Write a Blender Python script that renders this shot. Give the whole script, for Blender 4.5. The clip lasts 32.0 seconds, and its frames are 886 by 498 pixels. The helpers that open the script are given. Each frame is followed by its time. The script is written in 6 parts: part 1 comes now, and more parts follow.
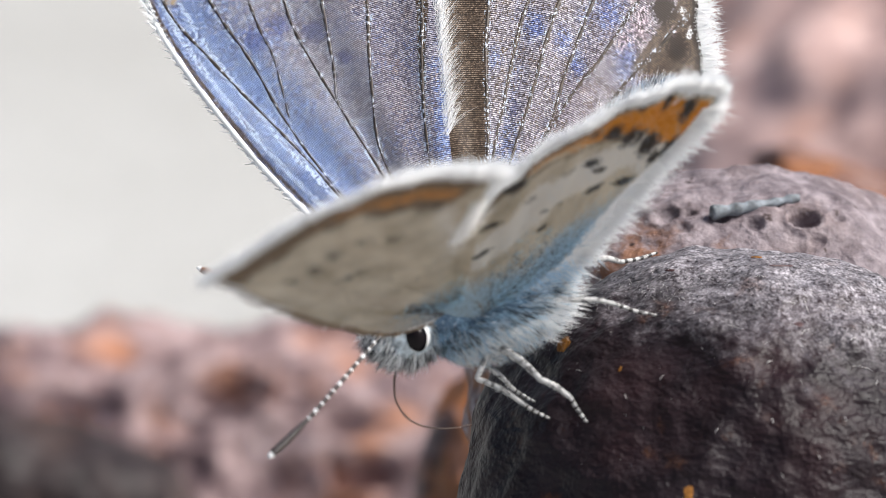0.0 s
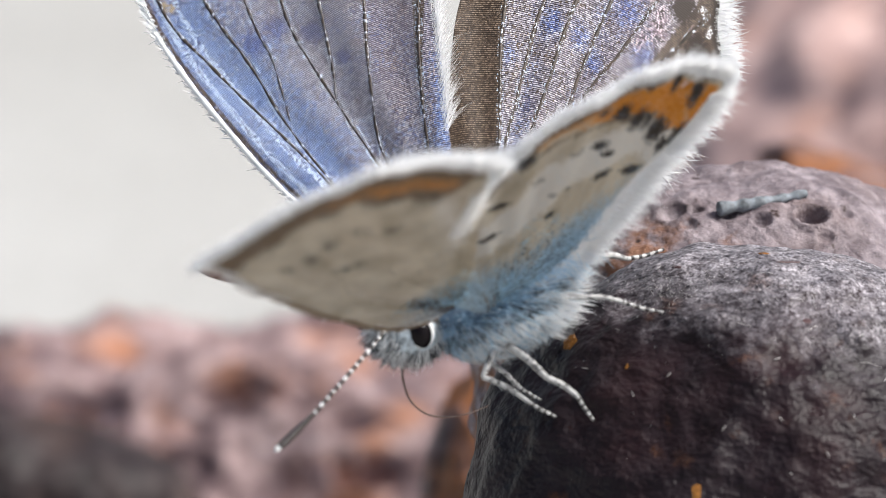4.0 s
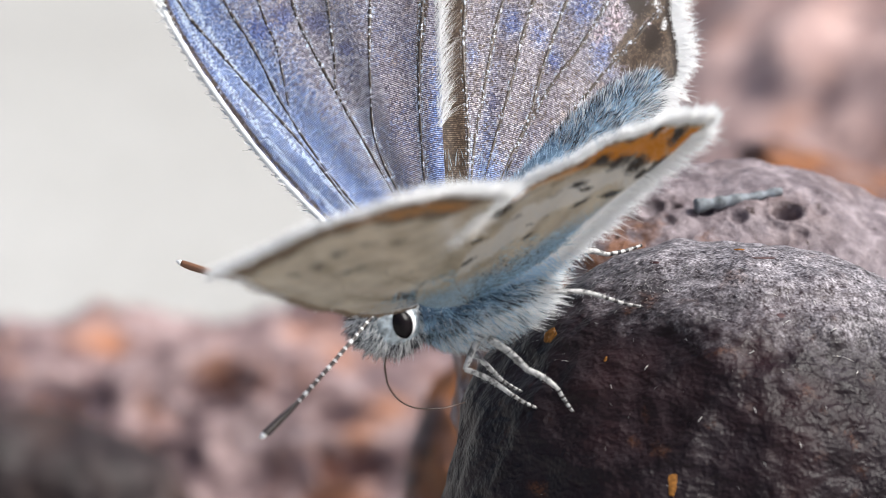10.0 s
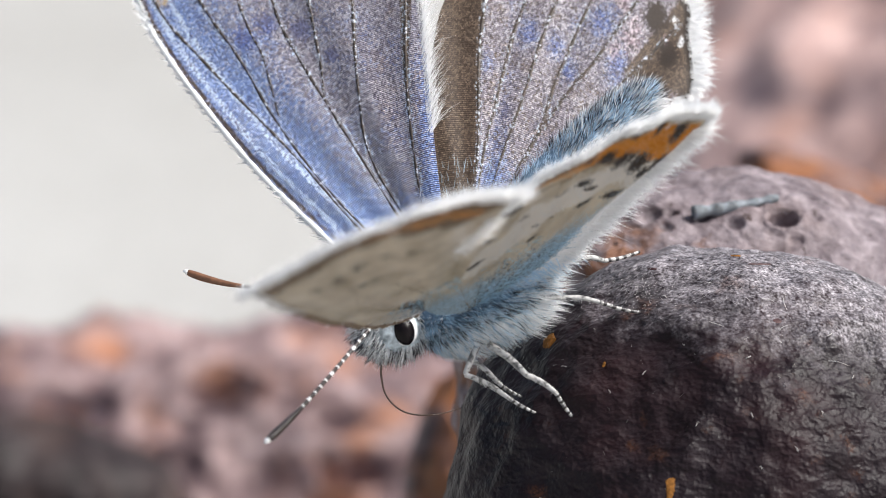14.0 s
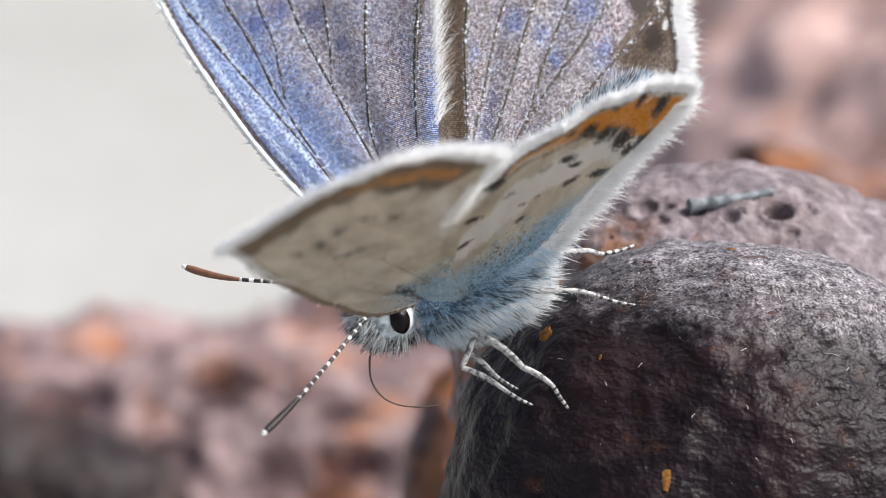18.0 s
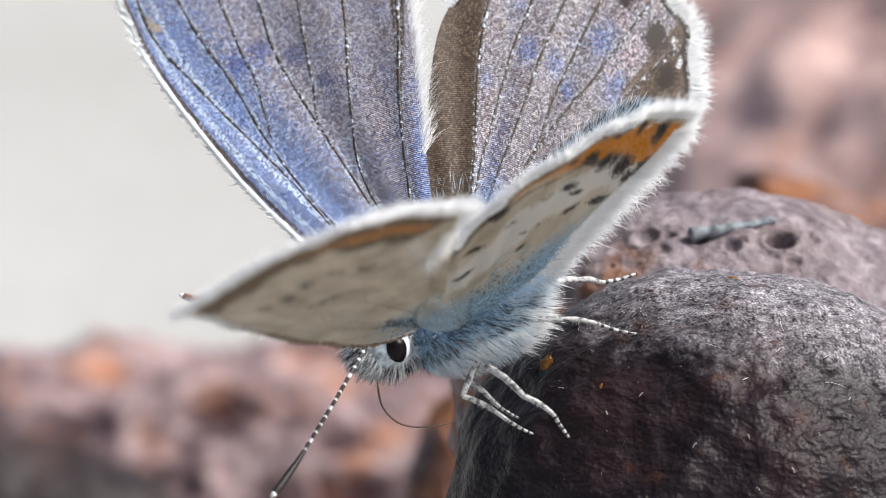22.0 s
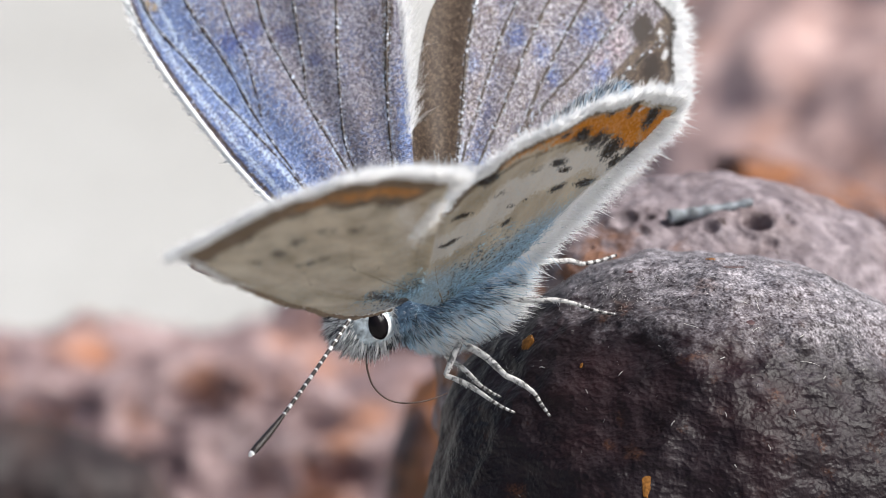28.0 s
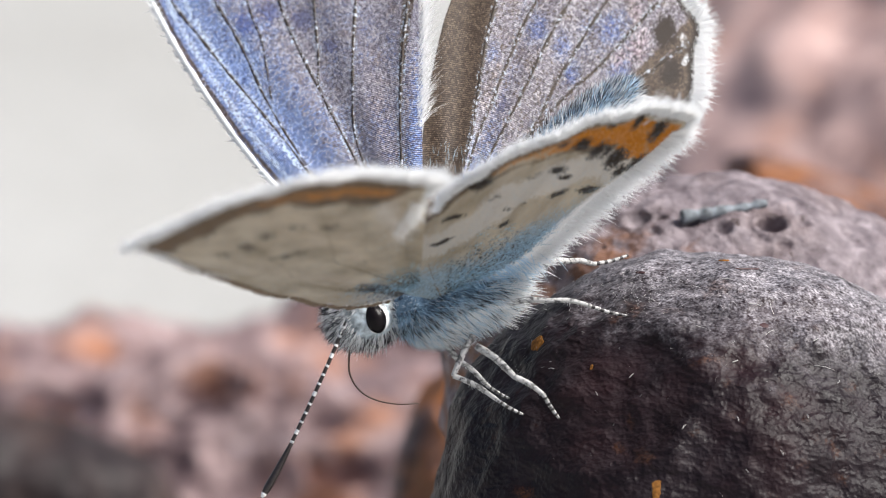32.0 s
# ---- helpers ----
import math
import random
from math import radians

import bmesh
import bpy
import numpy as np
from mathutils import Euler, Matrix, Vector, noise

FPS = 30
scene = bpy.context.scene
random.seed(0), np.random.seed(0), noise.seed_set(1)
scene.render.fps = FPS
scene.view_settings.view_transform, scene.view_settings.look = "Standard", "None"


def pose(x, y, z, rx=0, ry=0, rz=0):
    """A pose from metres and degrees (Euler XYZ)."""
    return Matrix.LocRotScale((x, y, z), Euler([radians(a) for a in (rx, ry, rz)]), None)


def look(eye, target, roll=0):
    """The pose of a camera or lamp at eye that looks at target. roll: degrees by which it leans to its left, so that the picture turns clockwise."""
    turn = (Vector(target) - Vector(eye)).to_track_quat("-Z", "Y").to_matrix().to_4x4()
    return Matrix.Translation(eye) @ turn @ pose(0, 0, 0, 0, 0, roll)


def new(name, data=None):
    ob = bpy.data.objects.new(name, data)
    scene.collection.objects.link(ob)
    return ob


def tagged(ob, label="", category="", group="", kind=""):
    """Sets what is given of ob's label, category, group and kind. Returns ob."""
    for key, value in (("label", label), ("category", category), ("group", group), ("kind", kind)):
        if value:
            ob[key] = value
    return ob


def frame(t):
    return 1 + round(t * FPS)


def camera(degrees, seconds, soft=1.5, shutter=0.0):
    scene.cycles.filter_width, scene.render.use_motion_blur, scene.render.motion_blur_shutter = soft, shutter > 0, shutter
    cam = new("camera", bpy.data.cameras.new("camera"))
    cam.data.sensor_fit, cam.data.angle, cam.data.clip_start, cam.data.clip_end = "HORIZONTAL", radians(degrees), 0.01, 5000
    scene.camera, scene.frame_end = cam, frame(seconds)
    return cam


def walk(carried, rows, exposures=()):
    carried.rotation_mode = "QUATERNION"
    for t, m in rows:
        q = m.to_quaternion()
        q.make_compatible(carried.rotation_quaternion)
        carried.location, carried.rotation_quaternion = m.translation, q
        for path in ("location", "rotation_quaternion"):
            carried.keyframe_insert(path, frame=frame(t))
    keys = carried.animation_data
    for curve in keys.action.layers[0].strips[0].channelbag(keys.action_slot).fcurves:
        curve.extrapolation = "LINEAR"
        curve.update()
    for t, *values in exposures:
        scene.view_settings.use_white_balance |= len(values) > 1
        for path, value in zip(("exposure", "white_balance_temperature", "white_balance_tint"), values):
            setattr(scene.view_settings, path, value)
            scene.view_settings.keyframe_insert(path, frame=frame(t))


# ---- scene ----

# All of the subject is laid out in millimetres in a "stage" frame: x right, y up the picture, z towards
# the camera; the stage leans back by the angle at which the camera looks down.
MM = 0.001
LEAN = 18.0
STAGE = pose(0, 0, 0, 90 - LEAN, 0, 0)


# ---------------------------------------------------------------- camera
cam = camera(14.0, 32.0, soft=0.5)
cam.data.dof.use_dof = True
cam.data.dof.focus_distance = 0.1025
cam.data.dof.aperture_fstop = 104.0
walk(cam, [
    (0, pose(0.000000, -0.093221, 0.030289, 72.0371, -0.0948, 0.2303)),
    (0.5, pose(0.000000, -0.092338, 0.030002, 72.1098, -0.1683, 0.2979)),
    (1, pose(0.000000, -0.092040, 0.029905, 72.2094, -0.1422, 0.3443)),
    (1.5, pose(0.000000, -0.091622, 0.029770, 72.2462, -0.0863, 0.3490)),
    (2, pose(0.000000, -0.091589, 0.029759, 72.2012, -0.0094, 0.3434)),
    (2.5, pose(0.000000, -0.091580, 0.029756, 72.1232, 0.1177, 0.2877)),
    (3, pose(0.000000, -0.091603, 0.029764, 72.0463, 0.1976, 0.2603)),
    (3.5, pose(0.000000, -0.091976, 0.029885, 71.9966, 0.1679, 0.2781)),
    (5.5, pose(0.000000, -0.094424, 0.030680, 72.0286, -0.0051, 0.1198)),
    (6, pose(0.000000, -0.094868, 0.030824, 72.0497, 0.0847, 0.0491)),
    (6.5, pose(0.000000, -0.094716, 0.030775, 72.0498, 0.0735, 0.0210)),
    (7, pose(0.000000, -0.094561, 0.030725, 72.0445, 0.0939, -0.0100)),
    (7.5, pose(0.000000, -0.094759, 0.030789, 72.0405, 0.1117, -0.0305)),
    (8, pose(0.000000, -0.095003, 0.030868, 72.0276, 0.0919, -0.0234)),
    (8.5, pose(0.000000, -0.095169, 0.030922, 72.0184, 0.0490, -0.0193)),
    (9, pose(0.000000, -0.095106, 0.030902, 72.0000, -0.0000, -0.0000)),
    (9.5, pose(0.000000, -0.095034, 0.030878, 71.9563, -0.2137, 0.0727)),
    (10, pose(0.000000, -0.094999, 0.030867, 71.9221, -0.1220, 0.0474)),
    (10.5, pose(0.000000, -0.094581, 0.030731, 71.8865, -0.1199, 0.0410)),
    (11, pose(0.000000, -0.094468, 0.030695, 71.8843, 0.0332, -0.0125)),
    (11.5, pose(0.000000, -0.094510, 0.030708, 71.8832, 0.1108, -0.0423)),
    (12, pose(0.000000, -0.094730, 0.030780, 71.8912, 0.1137, -0.0278)),
    (12.5, pose(0.000000, -0.094979, 0.030861, 71.9032, -0.0080, 0.0212)),
    (13, pose(0.000000, -0.095282, 0.030959, 71.9283, -0.0988, 0.0590)),
    (13.5, pose(0.000000, -0.095894, 0.031158, 71.9787, -0.1593, 0.0800)),
    (14, pose(0.000000, -0.096064, 0.031213, 72.0324, -0.0094, 0.0101)),
    (14.5, pose(0.000000, -0.096339, 0.031302, 72.0391, -0.0234, 0.0427)),
    (16.5, pose(0.000000, -0.096150, 0.031241, 71.9319, 0.1195, -0.0529)),
    (17, pose(0.000000, -0.096318, 0.031295, 71.9387, 0.1784, -0.0972)),
    (17.5, pose(0.000000, -0.096328, 0.031299, 71.8987, -0.0538, -0.0030)),
    (18, pose(0.000000, -0.096681, 0.031414, 71.9314, 0.0877, -0.0702)),
    (18.5, pose(0.000000, -0.096617, 0.031393, 71.9267, 0.0359, -0.0498)),
    (19, pose(0.000000, -0.096576, 0.031379, 71.9279, -0.0408, -0.0182)),
    (19.5, pose(0.000000, -0.096254, 0.031275, 71.9467, -0.1326, 0.0159)),
    (20, pose(0.000000, -0.095996, 0.031191, 71.9984, -0.0689, -0.0128)),
    (20.5, pose(0.000000, -0.096008, 0.031195, 72.0906, 0.0091, -0.0233)),
    (21, pose(0.000000, -0.095823, 0.031135, 72.1938, -0.0714, 0.0218)),
    (21.5, pose(0.000000, -0.095613, 0.031066, 72.2927, -0.0348, 0.0102)),
    (22, pose(0.000000, -0.096295, 0.031288, 72.3760, -0.0429, -0.0184)),
    (22.5, pose(0.000000, -0.096437, 0.031334, 72.3997, -0.0933, -0.0314)),
    (23, pose(0.000000, -0.096602, 0.031388, 72.3651, -0.1151, -0.0534)),
    (23.5, pose(0.000000, -0.096781, 0.031446, 72.2927, -0.0769, -0.1047)),
    (24, pose(0.000000, -0.097150, 0.031566, 72.2141, -0.0111, -0.1721)),
    (24.5, pose(0.000000, -0.097569, 0.031702, 72.1305, -0.0026, -0.1884)),
    (25, pose(0.000000, -0.098061, 0.031862, 72.0416, -0.1626, -0.1458)),
    (25.5, pose(0.000000, -0.098456, 0.031990, 72.0083, -0.1170, -0.1867)),
    (27.5, pose(0.000000, -0.098367, 0.031961, 72.0487, -0.1390, -0.2481)),
    (28, pose(0.000000, -0.098216, 0.031912, 72.0890, -0.0496, -0.2967)),
    (28.5, pose(0.000000, -0.098134, 0.031886, 72.1011, -0.0711, -0.3062)),
    (29, pose(0.000000, -0.097934, 0.031821, 72.1109, -0.0447, -0.3238)),
    (29.5, pose(0.000000, -0.097919, 0.031816, 72.1074, -0.1127, -0.2798)),
    (30, pose(0.000000, -0.097579, 0.031705, 72.1159, -0.0804, -0.2791)),
    (30.5, pose(0.000000, -0.097234, 0.031593, 72.1214, -0.1591, -0.2043)),
    (31, pose(0.000000, -0.096777, 0.031445, 72.1210, -0.1580, -0.1406)),
    (31.5, pose(0.000000, -0.096308, 0.031292, 72.0809, -0.2252, -0.0801)),
    (32, pose(0.000000, -0.096624, 0.031395, 72.0607, -0.5825, 0.0227)),
])

# ---------------------------------------------------------------- light: bright hazy sky, soft sun high to the right
world = bpy.data.worlds.new("world")
scene.world = world
world.use_nodes = True
_wt = world.node_tree
_sky = _wt.nodes.new("ShaderNodeTexSky")
_sky.sky_type = 'NISHITA'
_sky.sun_disc = False
_sky.sun_elevation = radians(50)
_sky.sun_rotation = radians(94)
_sky.air_density = 1.0
_sky.dust_density = 4.0
_wt.links.new(_sky.outputs[0], _wt.nodes["Background"].inputs[0])
_wt.nodes["Background"].inputs[1].default_value = 0.095
sun_data = bpy.data.lights.new("sun", 'SUN')
sun_data.energy = 4.95
sun_data.angle = radians(30)
sun_data.color = (0.965, 0.955, 0.93)
sun = new("sun", sun_data)
sun.matrix_world = look((0.85, -0.06, 1.0), (0, 0, 0))
scene.view_settings.exposure = 0.26


# ---------------------------------------------------------------- materials
class Nodes:
    """A few words to write node materials with."""

    def __init__(self, name):
        self.m = bpy.data.materials.new(name)
        self.m.use_nodes = True
        self.t = self.m.node_tree
        self.bsdf = self.t.nodes["Principled BSDF"]
        self.out = self.t.nodes["Material Output"]
        self.pos = None

    def add(self, kind, ins=None, operation=None, feature=None, blend_type=None, attribute_name=None, rings=False):
        n = self.t.nodes.new(kind)
        if operation:
            n.operation = operation
        if feature:
            n.feature = feature
        if blend_type:
            n.data_type, n.blend_type = 'RGBA', blend_type
        if attribute_name:
            n.attribute_name = attribute_name
        if rings:
            n.wave_type, n.rings_direction = 'RINGS', 'SPHERICAL'
        for k, v in (ins or {}).items():
            self.put(n.inputs[k], v)
        return n

    def put(self, sock, v):
        if isinstance(v, bpy.types.NodeSocket):
            self.t.links.new(v, sock)
        else:
            if sock.type == 'RGBA' and len(v) == 3:
                v = (*v, 1.0)
            sock.default_value = v

    def mm(self, sx=1.0, sy=1.0, sz=1.0):
        """Own coordinates in millimetres, stretched."""
        if self.pos is None:
            self.pos = self.add("ShaderNodeTexCoord").outputs["Object"]
        return self.add("ShaderNodeVectorMath", {0: self.pos, 1: (1000 * sx, 1000 * sy, 1000 * sz)},
                        operation='MULTIPLY').outputs[0]

    def noise(self, scale, detail=3.0, rough=0.55, vec=None, dist=0.0):
        return self.add("ShaderNodeTexNoise", {"Vector": vec or self.mm(), "Scale": scale, "Detail": detail,
                                               "Roughness": rough, "Distortion": dist}).outputs["Fac"]

    def cells(self, scale, vec=None, what="Color", feature='F1'):
        return self.add("ShaderNodeTexVoronoi", {"Vector": vec or self.mm(), "Scale": scale},
                        feature=feature).outputs[what]

    def ramp(self, fac, stops, mode='LINEAR'):
        n = self.add("ShaderNodeValToRGB", {0: fac})
        n.color_ramp.interpolation = mode
        e = n.color_ramp.elements
        while len(e) < len(stops):
            e.new(0.5)
        for el, (p, c) in zip(e, stops):
            el.position = p
            el.color = (c, c, c, 1) if isinstance(c, (int, float)) else (*c, 1)
        return n.outputs[0]

    def step(self, fac, lo, hi):
        return self.add("ShaderNodeMapRange", {0: fac, 1: lo, 2: hi}).outputs[0]

    def math(self, op, a, b=0.0):
        return self.add("ShaderNodeMath", {0: a, 1: b}, operation=op).outputs[0]

    def mix(self, fac, a, b, mode='MIX'):
        n = self.add("ShaderNodeMix", blend_type=mode)
        self.put(n.inputs[0], fac), self.put(n.inputs[6], a), self.put(n.inputs[7], b)
        return n.outputs[2]

    def attr(self, name):
        return self.add("ShaderNodeAttribute", attribute_name=name).outputs["Fac"]

    def bump(self, height, strength, dist_mm):
        return self.add("ShaderNodeBump", {"Height": height, "Strength": strength, "Distance": dist_mm * MM}).outputs[0]

    def done(self, color=None, rough=0.6, metal=0.0, normal=None, spec=0.5, thin=0.0, thin_color=None, **more):
        b = self.bsdf
        if color is not None:
            self.put(b.inputs["Base Color"], color)
        self.put(b.inputs["Roughness"], rough)
        self.put(b.inputs["Metallic"], metal)
        self.put(b.inputs["Specular IOR Level"], spec)
        if normal is not None:
            self.put(b.inputs["Normal"], normal)
        for k, v in more.items():
            self.put(b.inputs[k.replace("_", " ")], v)
        if thin:
            tr = self.add("ShaderNodeBsdfTranslucent", {0: thin_color if thin_color is not None else color})
            mx = self.add("ShaderNodeMixShader", {0: thin, 1: b.outputs[0], 2: tr.outputs[0]})
            self.t.links.new(mx.outputs[0], self.out.inputs[0])
        return self.m


def plain(name, color, rough=0.6, vary=0.25, scale=6.0, **more):
    """One colour with a fine, uneven grain."""
    n = Nodes(name)
    f = n.noise(scale, 4)
    dark = tuple(c * (1 - vary) for c in color)
    light = tuple(min(1, c * (1 + vary)) for c in color)
    return n.done(n.ramp(f, [(0.3, dark), (0.7, light)]), rough, **more)


def hair(name, color, thin=0.35, vary=0.2, rough=0.5):
    """Hairs: a little different one by one, light shines through them."""
    n = Nodes(name)
    r = n.add("ShaderNodeNewGeometry").outputs["Random Per Island"]
    c = n.ramp(r, [(0.0, tuple(v * (1 - vary) for v in color)), (1.0, tuple(min(1, v * (1 + vary)) for v in color))])
    return n.done(c, rough, thin=thin, spec=0.3)


def dark_rock():
    """Leathery dark skin: creases and grain, dark red stains, a pale crown of mineral dust and painted light."""
    n = Nodes("dark_rock")
    big = n.noise(0.3, 3)
    mid = n.noise(1.0, 5, 0.6)
    fold = n.noise(0.75, 3, 0.55, n.mm(1.0, 1.4, 1.0))
    crease = n.cells(2.6, n.add("ShaderNodeVectorMath", {0: n.mm(1.0, 1.8, 1.0), 1: n.add("ShaderNodeTexNoise", {"Vector": n.mm(), "Scale": 1.6, "Detail": 3.0}).outputs["Color"]},
                                operation='ADD').outputs[0], "Distance", 'F1')
    streak = n.noise(4.2, 3, 0.55)
    grain = n.noise(13.0, 2, 0.5)
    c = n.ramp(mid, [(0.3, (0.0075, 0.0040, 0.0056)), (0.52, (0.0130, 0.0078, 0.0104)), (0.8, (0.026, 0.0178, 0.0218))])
    c = n.mix(n.math('MULTIPLY', n.step(big, 0.50, 0.68), 0.6), c, (0.028, 0.0115, 0.0135))
    c = n.mix(n.math('MULTIPLY', n.step(n.noise(9.0, 4, 0.7), 0.60, 0.76), 0.2), c, (0.08, 0.068, 0.072))
    # pale crown: mineral dust plus light painted into the colour
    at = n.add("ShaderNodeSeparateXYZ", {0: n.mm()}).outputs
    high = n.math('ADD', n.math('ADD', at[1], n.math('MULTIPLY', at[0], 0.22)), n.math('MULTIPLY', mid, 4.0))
    dust_and_light = n.math('MULTIPLY', n.step(high, 0.95, 3.3), n.step(n.math('ADD', n.math('MULTIPLY', streak, 0.55), n.math('MULTIPLY', grain, 0.45)), 0.36, 0.64))
    c = n.mix(n.math('MULTIPLY', dust_and_light, n.ramp(n.noise(1.9, 3, 0.6), [(0.36, (0.5, 0.5, 0.5)), (0.58, (0.95, 0.95, 0.95))])), c, n.ramp(grain, [(0.35, (0.30, 0.275, 0.30)), (0.65, (0.56, 0.525, 0.56))]))
    rust = n.math('MULTIPLY', n.step(n.noise(0.8, 5, 0.65), 0.60, 0.72), n.step(grain, 0.35, 0.6))
    c = n.mix(n.math('MULTIPLY', rust, 0.4), c, (0.15, 0.06, 0.025))
    a = n.bump(fold, 1.0, 0.33)
    a = n.add("ShaderNodeBump", {"Height": crease, "Strength": 1.0, "Distance": 0.04 * MM, "Normal": a}).outputs[0]
    a = n.add("ShaderNodeBump", {"Height": streak, "Strength": 1.0, "Distance": 0.024 * MM, "Normal": a}).outputs[0]
    a = n.add("ShaderNodeBump", {"Height": n.cells(8.0, None, "Distance"), "Strength": 1.0, "Distance": 0.014 * MM, "Normal": a}).outputs[0]
    return n.done(c, n.ramp(n.noise(2.0, 3), [(0.3, 0.40), (0.7, 0.60)]), normal=a, spec=0.18)


def rust_rock(name, tint=1.0, scale=1.0, rust=0.5, grey=0.0, relief=0.5, warm=0.0):
    n = Nodes(name)
    a = n.noise(0.22 * scale, 5, 0.6)
    b = n.noise(0.5 * scale, 5, 0.6, dist=0.6)
    fine = n.noise(6 * scale, 4, 0.7)
    c = n.ramp(b, [(0.30, (0.045 * tint, 0.030 * tint, 0.036 * tint)), (0.44, (0.15 * tint, 0.10 * tint, 0.108 * tint)),
                   (0.56, (0.27 * tint, 0.195 * tint, 0.195 * tint)), (0.72, (0.52 * tint, 0.41 * tint, 0.41 * tint))])
    c = n.mix(n.math('MULTIPLY', n.step(a, *((0.40, 0.54) if rust > 0.9 else (0.47, 0.62) if rust > 0.75 else (0.54, 0.68))), rust), c, (0.36 * tint, 0.14 * tint, 0.055 * tint))
    c = n.mix(grey, c, (0.21 * tint, 0.185 * tint, 0.20 * tint))
    c = n.mix(warm, c, (0.27 * tint, 0.18 * tint, 0.155 * tint))
    c = n.mix(n.step(n.noise(0.8 * scale, 3, 0.5), 0.64, 0.70), c, (0.030, 0.018, 0.016))
    return n.done(c, n.ramp(fine, [(0.3, 0.45), (0.7, 0.75)]), normal=n.bump(n.noise(1.2 * scale, 2, 0.5), 1.0, relief), spec=0.25)


def ridge_rock():
    """Purplish rock with fine grain, brown stains in the low parts and orange rust in patches."""
    n = Nodes("ridge_rock")
    big = n.noise(0.35, 4, 0.6)
    mid = n.noise(1.3, 5, 0.65, dist=0.5)
    fine = n.noise(9.0, 4, 0.7)
    c = n.ramp(mid, [(0.30, (0.085, 0.064, 0.072)), (0.48, (0.185, 0.150, 0.163)), (0.70, (0.37, 0.315, 0.335))])
    c = n.mix(n.math('MULTIPLY', n.step(big, 0.48, 0.66), 0.4), c, (0.15, 0.10, 0.09))
    at = n.add("ShaderNodeSeparateXYZ", {0: n.mm()}).outputs
    foot = n.step(n.math('ADD', n.math('ADD', at[1], n.math('MULTIPLY', at[0], 0.35)), n.math('MULTIPLY', mid, 3.0)), 4.6, 3.6)
    c = n.mix(n.math('MULTIPLY', foot, n.math('MULTIPLY', n.step(n.noise(1.1, 3, 0.6), 0.46, 0.60), 0.8)), c, (0.22, 0.09, 0.035))
    c = n.mix(n.math('MULTIPLY', n.step(fine, 0.55, 0.72), 0.4), c, (0.36, 0.33, 0.35))
    c = n.mix(n.step(n.noise(1.6, 3, 0.5), 0.66, 0.72), c, (0.035, 0.018, 0.016))
    a = n.bump(n.noise(2.0, 4, 0.6), 1.0, 0.16)
    a = n.add("ShaderNodeBump", {"Height": fine, "Strength": 1.0, "Distance": 0.03 * MM, "Normal": a}).outputs[0]
    return n.done(c, n.ramp(fine, [(0.3, 0.5), (0.7, 0.75)]), normal=a, spec=0.3)


def pale_ground():
    n = Nodes("pale_ground")
    a = n.noise(0.012, 5, 0.6)
    b = n.noise(0.25, 5, 0.6)
    c = n.ramp(a, [(0.3, (0.36, 0.353, 0.336)), (0.7, (0.43, 0.425, 0.41))])
    c = n.mix(n.math('MULTIPLY', n.step(b, 0.5, 0.75), 0.25), c, (0.24, 0.225, 0.20))
    return n.done(c, 0.9, normal=n.bump(b, 0.4, 1.0))


def wing_under():
    """Pale underside: masks on the membrane give bands, spots and the blue dust of the base."""
    n = Nodes("wing_underside")
    scale = n.cells(1.0, n.mm(14.0, 26.0, 1.0))
    rnd = n.add("ShaderNodeSeparateColor", {0: scale}).outputs[0]
    big = n.noise(0.8, 4, 0.6, n.mm(0.6, 1.6, 1.0))
    c = n.ramp(big, [(0.3, (0.39, 0.32, 0.225)), (0.7, (0.70, 0.615, 0.475))])
    edge = n.math('ADD', rnd, -0.5)

    def on(mask, soft=0.35):
        return n.step(n.math('ADD', n.attr(mask), n.math('MULTIPLY', edge, soft)), 0.4, 0.6)
    c = n.mix(n.math('MULTIPLY', on("pale"), 0.7), c, (0.78, 0.75, 0.70))
    c = n.mix(n.math('MULTIPLY', on("brown"), 0.85), c, (0.135, 0.078, 0.038))
    c = n.mix(n.math('MULTIPLY', on("orange"), n.step(n.noise(1.9, 4, 0.6), 0.22, 0.44)), c, n.ramp(rnd, [(0.0, (0.50, 0.16, 0.006)), (1.0, (0.74, 0.28, 0.012))]))
    c = n.mix(on("dark", 0.7), c, n.ramp(rnd, [(0.0, (0.012, 0.008, 0.007)), (1.0, (0.05, 0.035, 0.025))]))
    blue = n.step(n.math('ADD', n.attr("blue"), n.math('MULTIPLY', edge, 0.5)), 0.1, 0.75)
    c = n.mix(n.math('MULTIPLY', blue, 0.95), c, n.ramp(rnd, [(0.0, (0.17, 0.32, 0.45)), (1.0, (0.46, 0.62, 0.74))]))
    c = n.mix(n.step(n.math('ADD', n.attr("soot"), n.math('MULTIPLY', edge, 1.0)), 0.5, 0.72), c, (0.06, 0.065, 0.075))
    c = n.mix(on("white"), c, (0.88, 0.868, 0.855))
    return n.done(c, 0.65, normal=n.bump(rnd, 0.35, 0.02), spec=0.3, thin=n.math('ADD', 0.42, n.math('MULTIPLY', n.attr("white"), 0.25)), thin_color=n.mix(0.10, c, (0.78, 0.64, 0.45)))


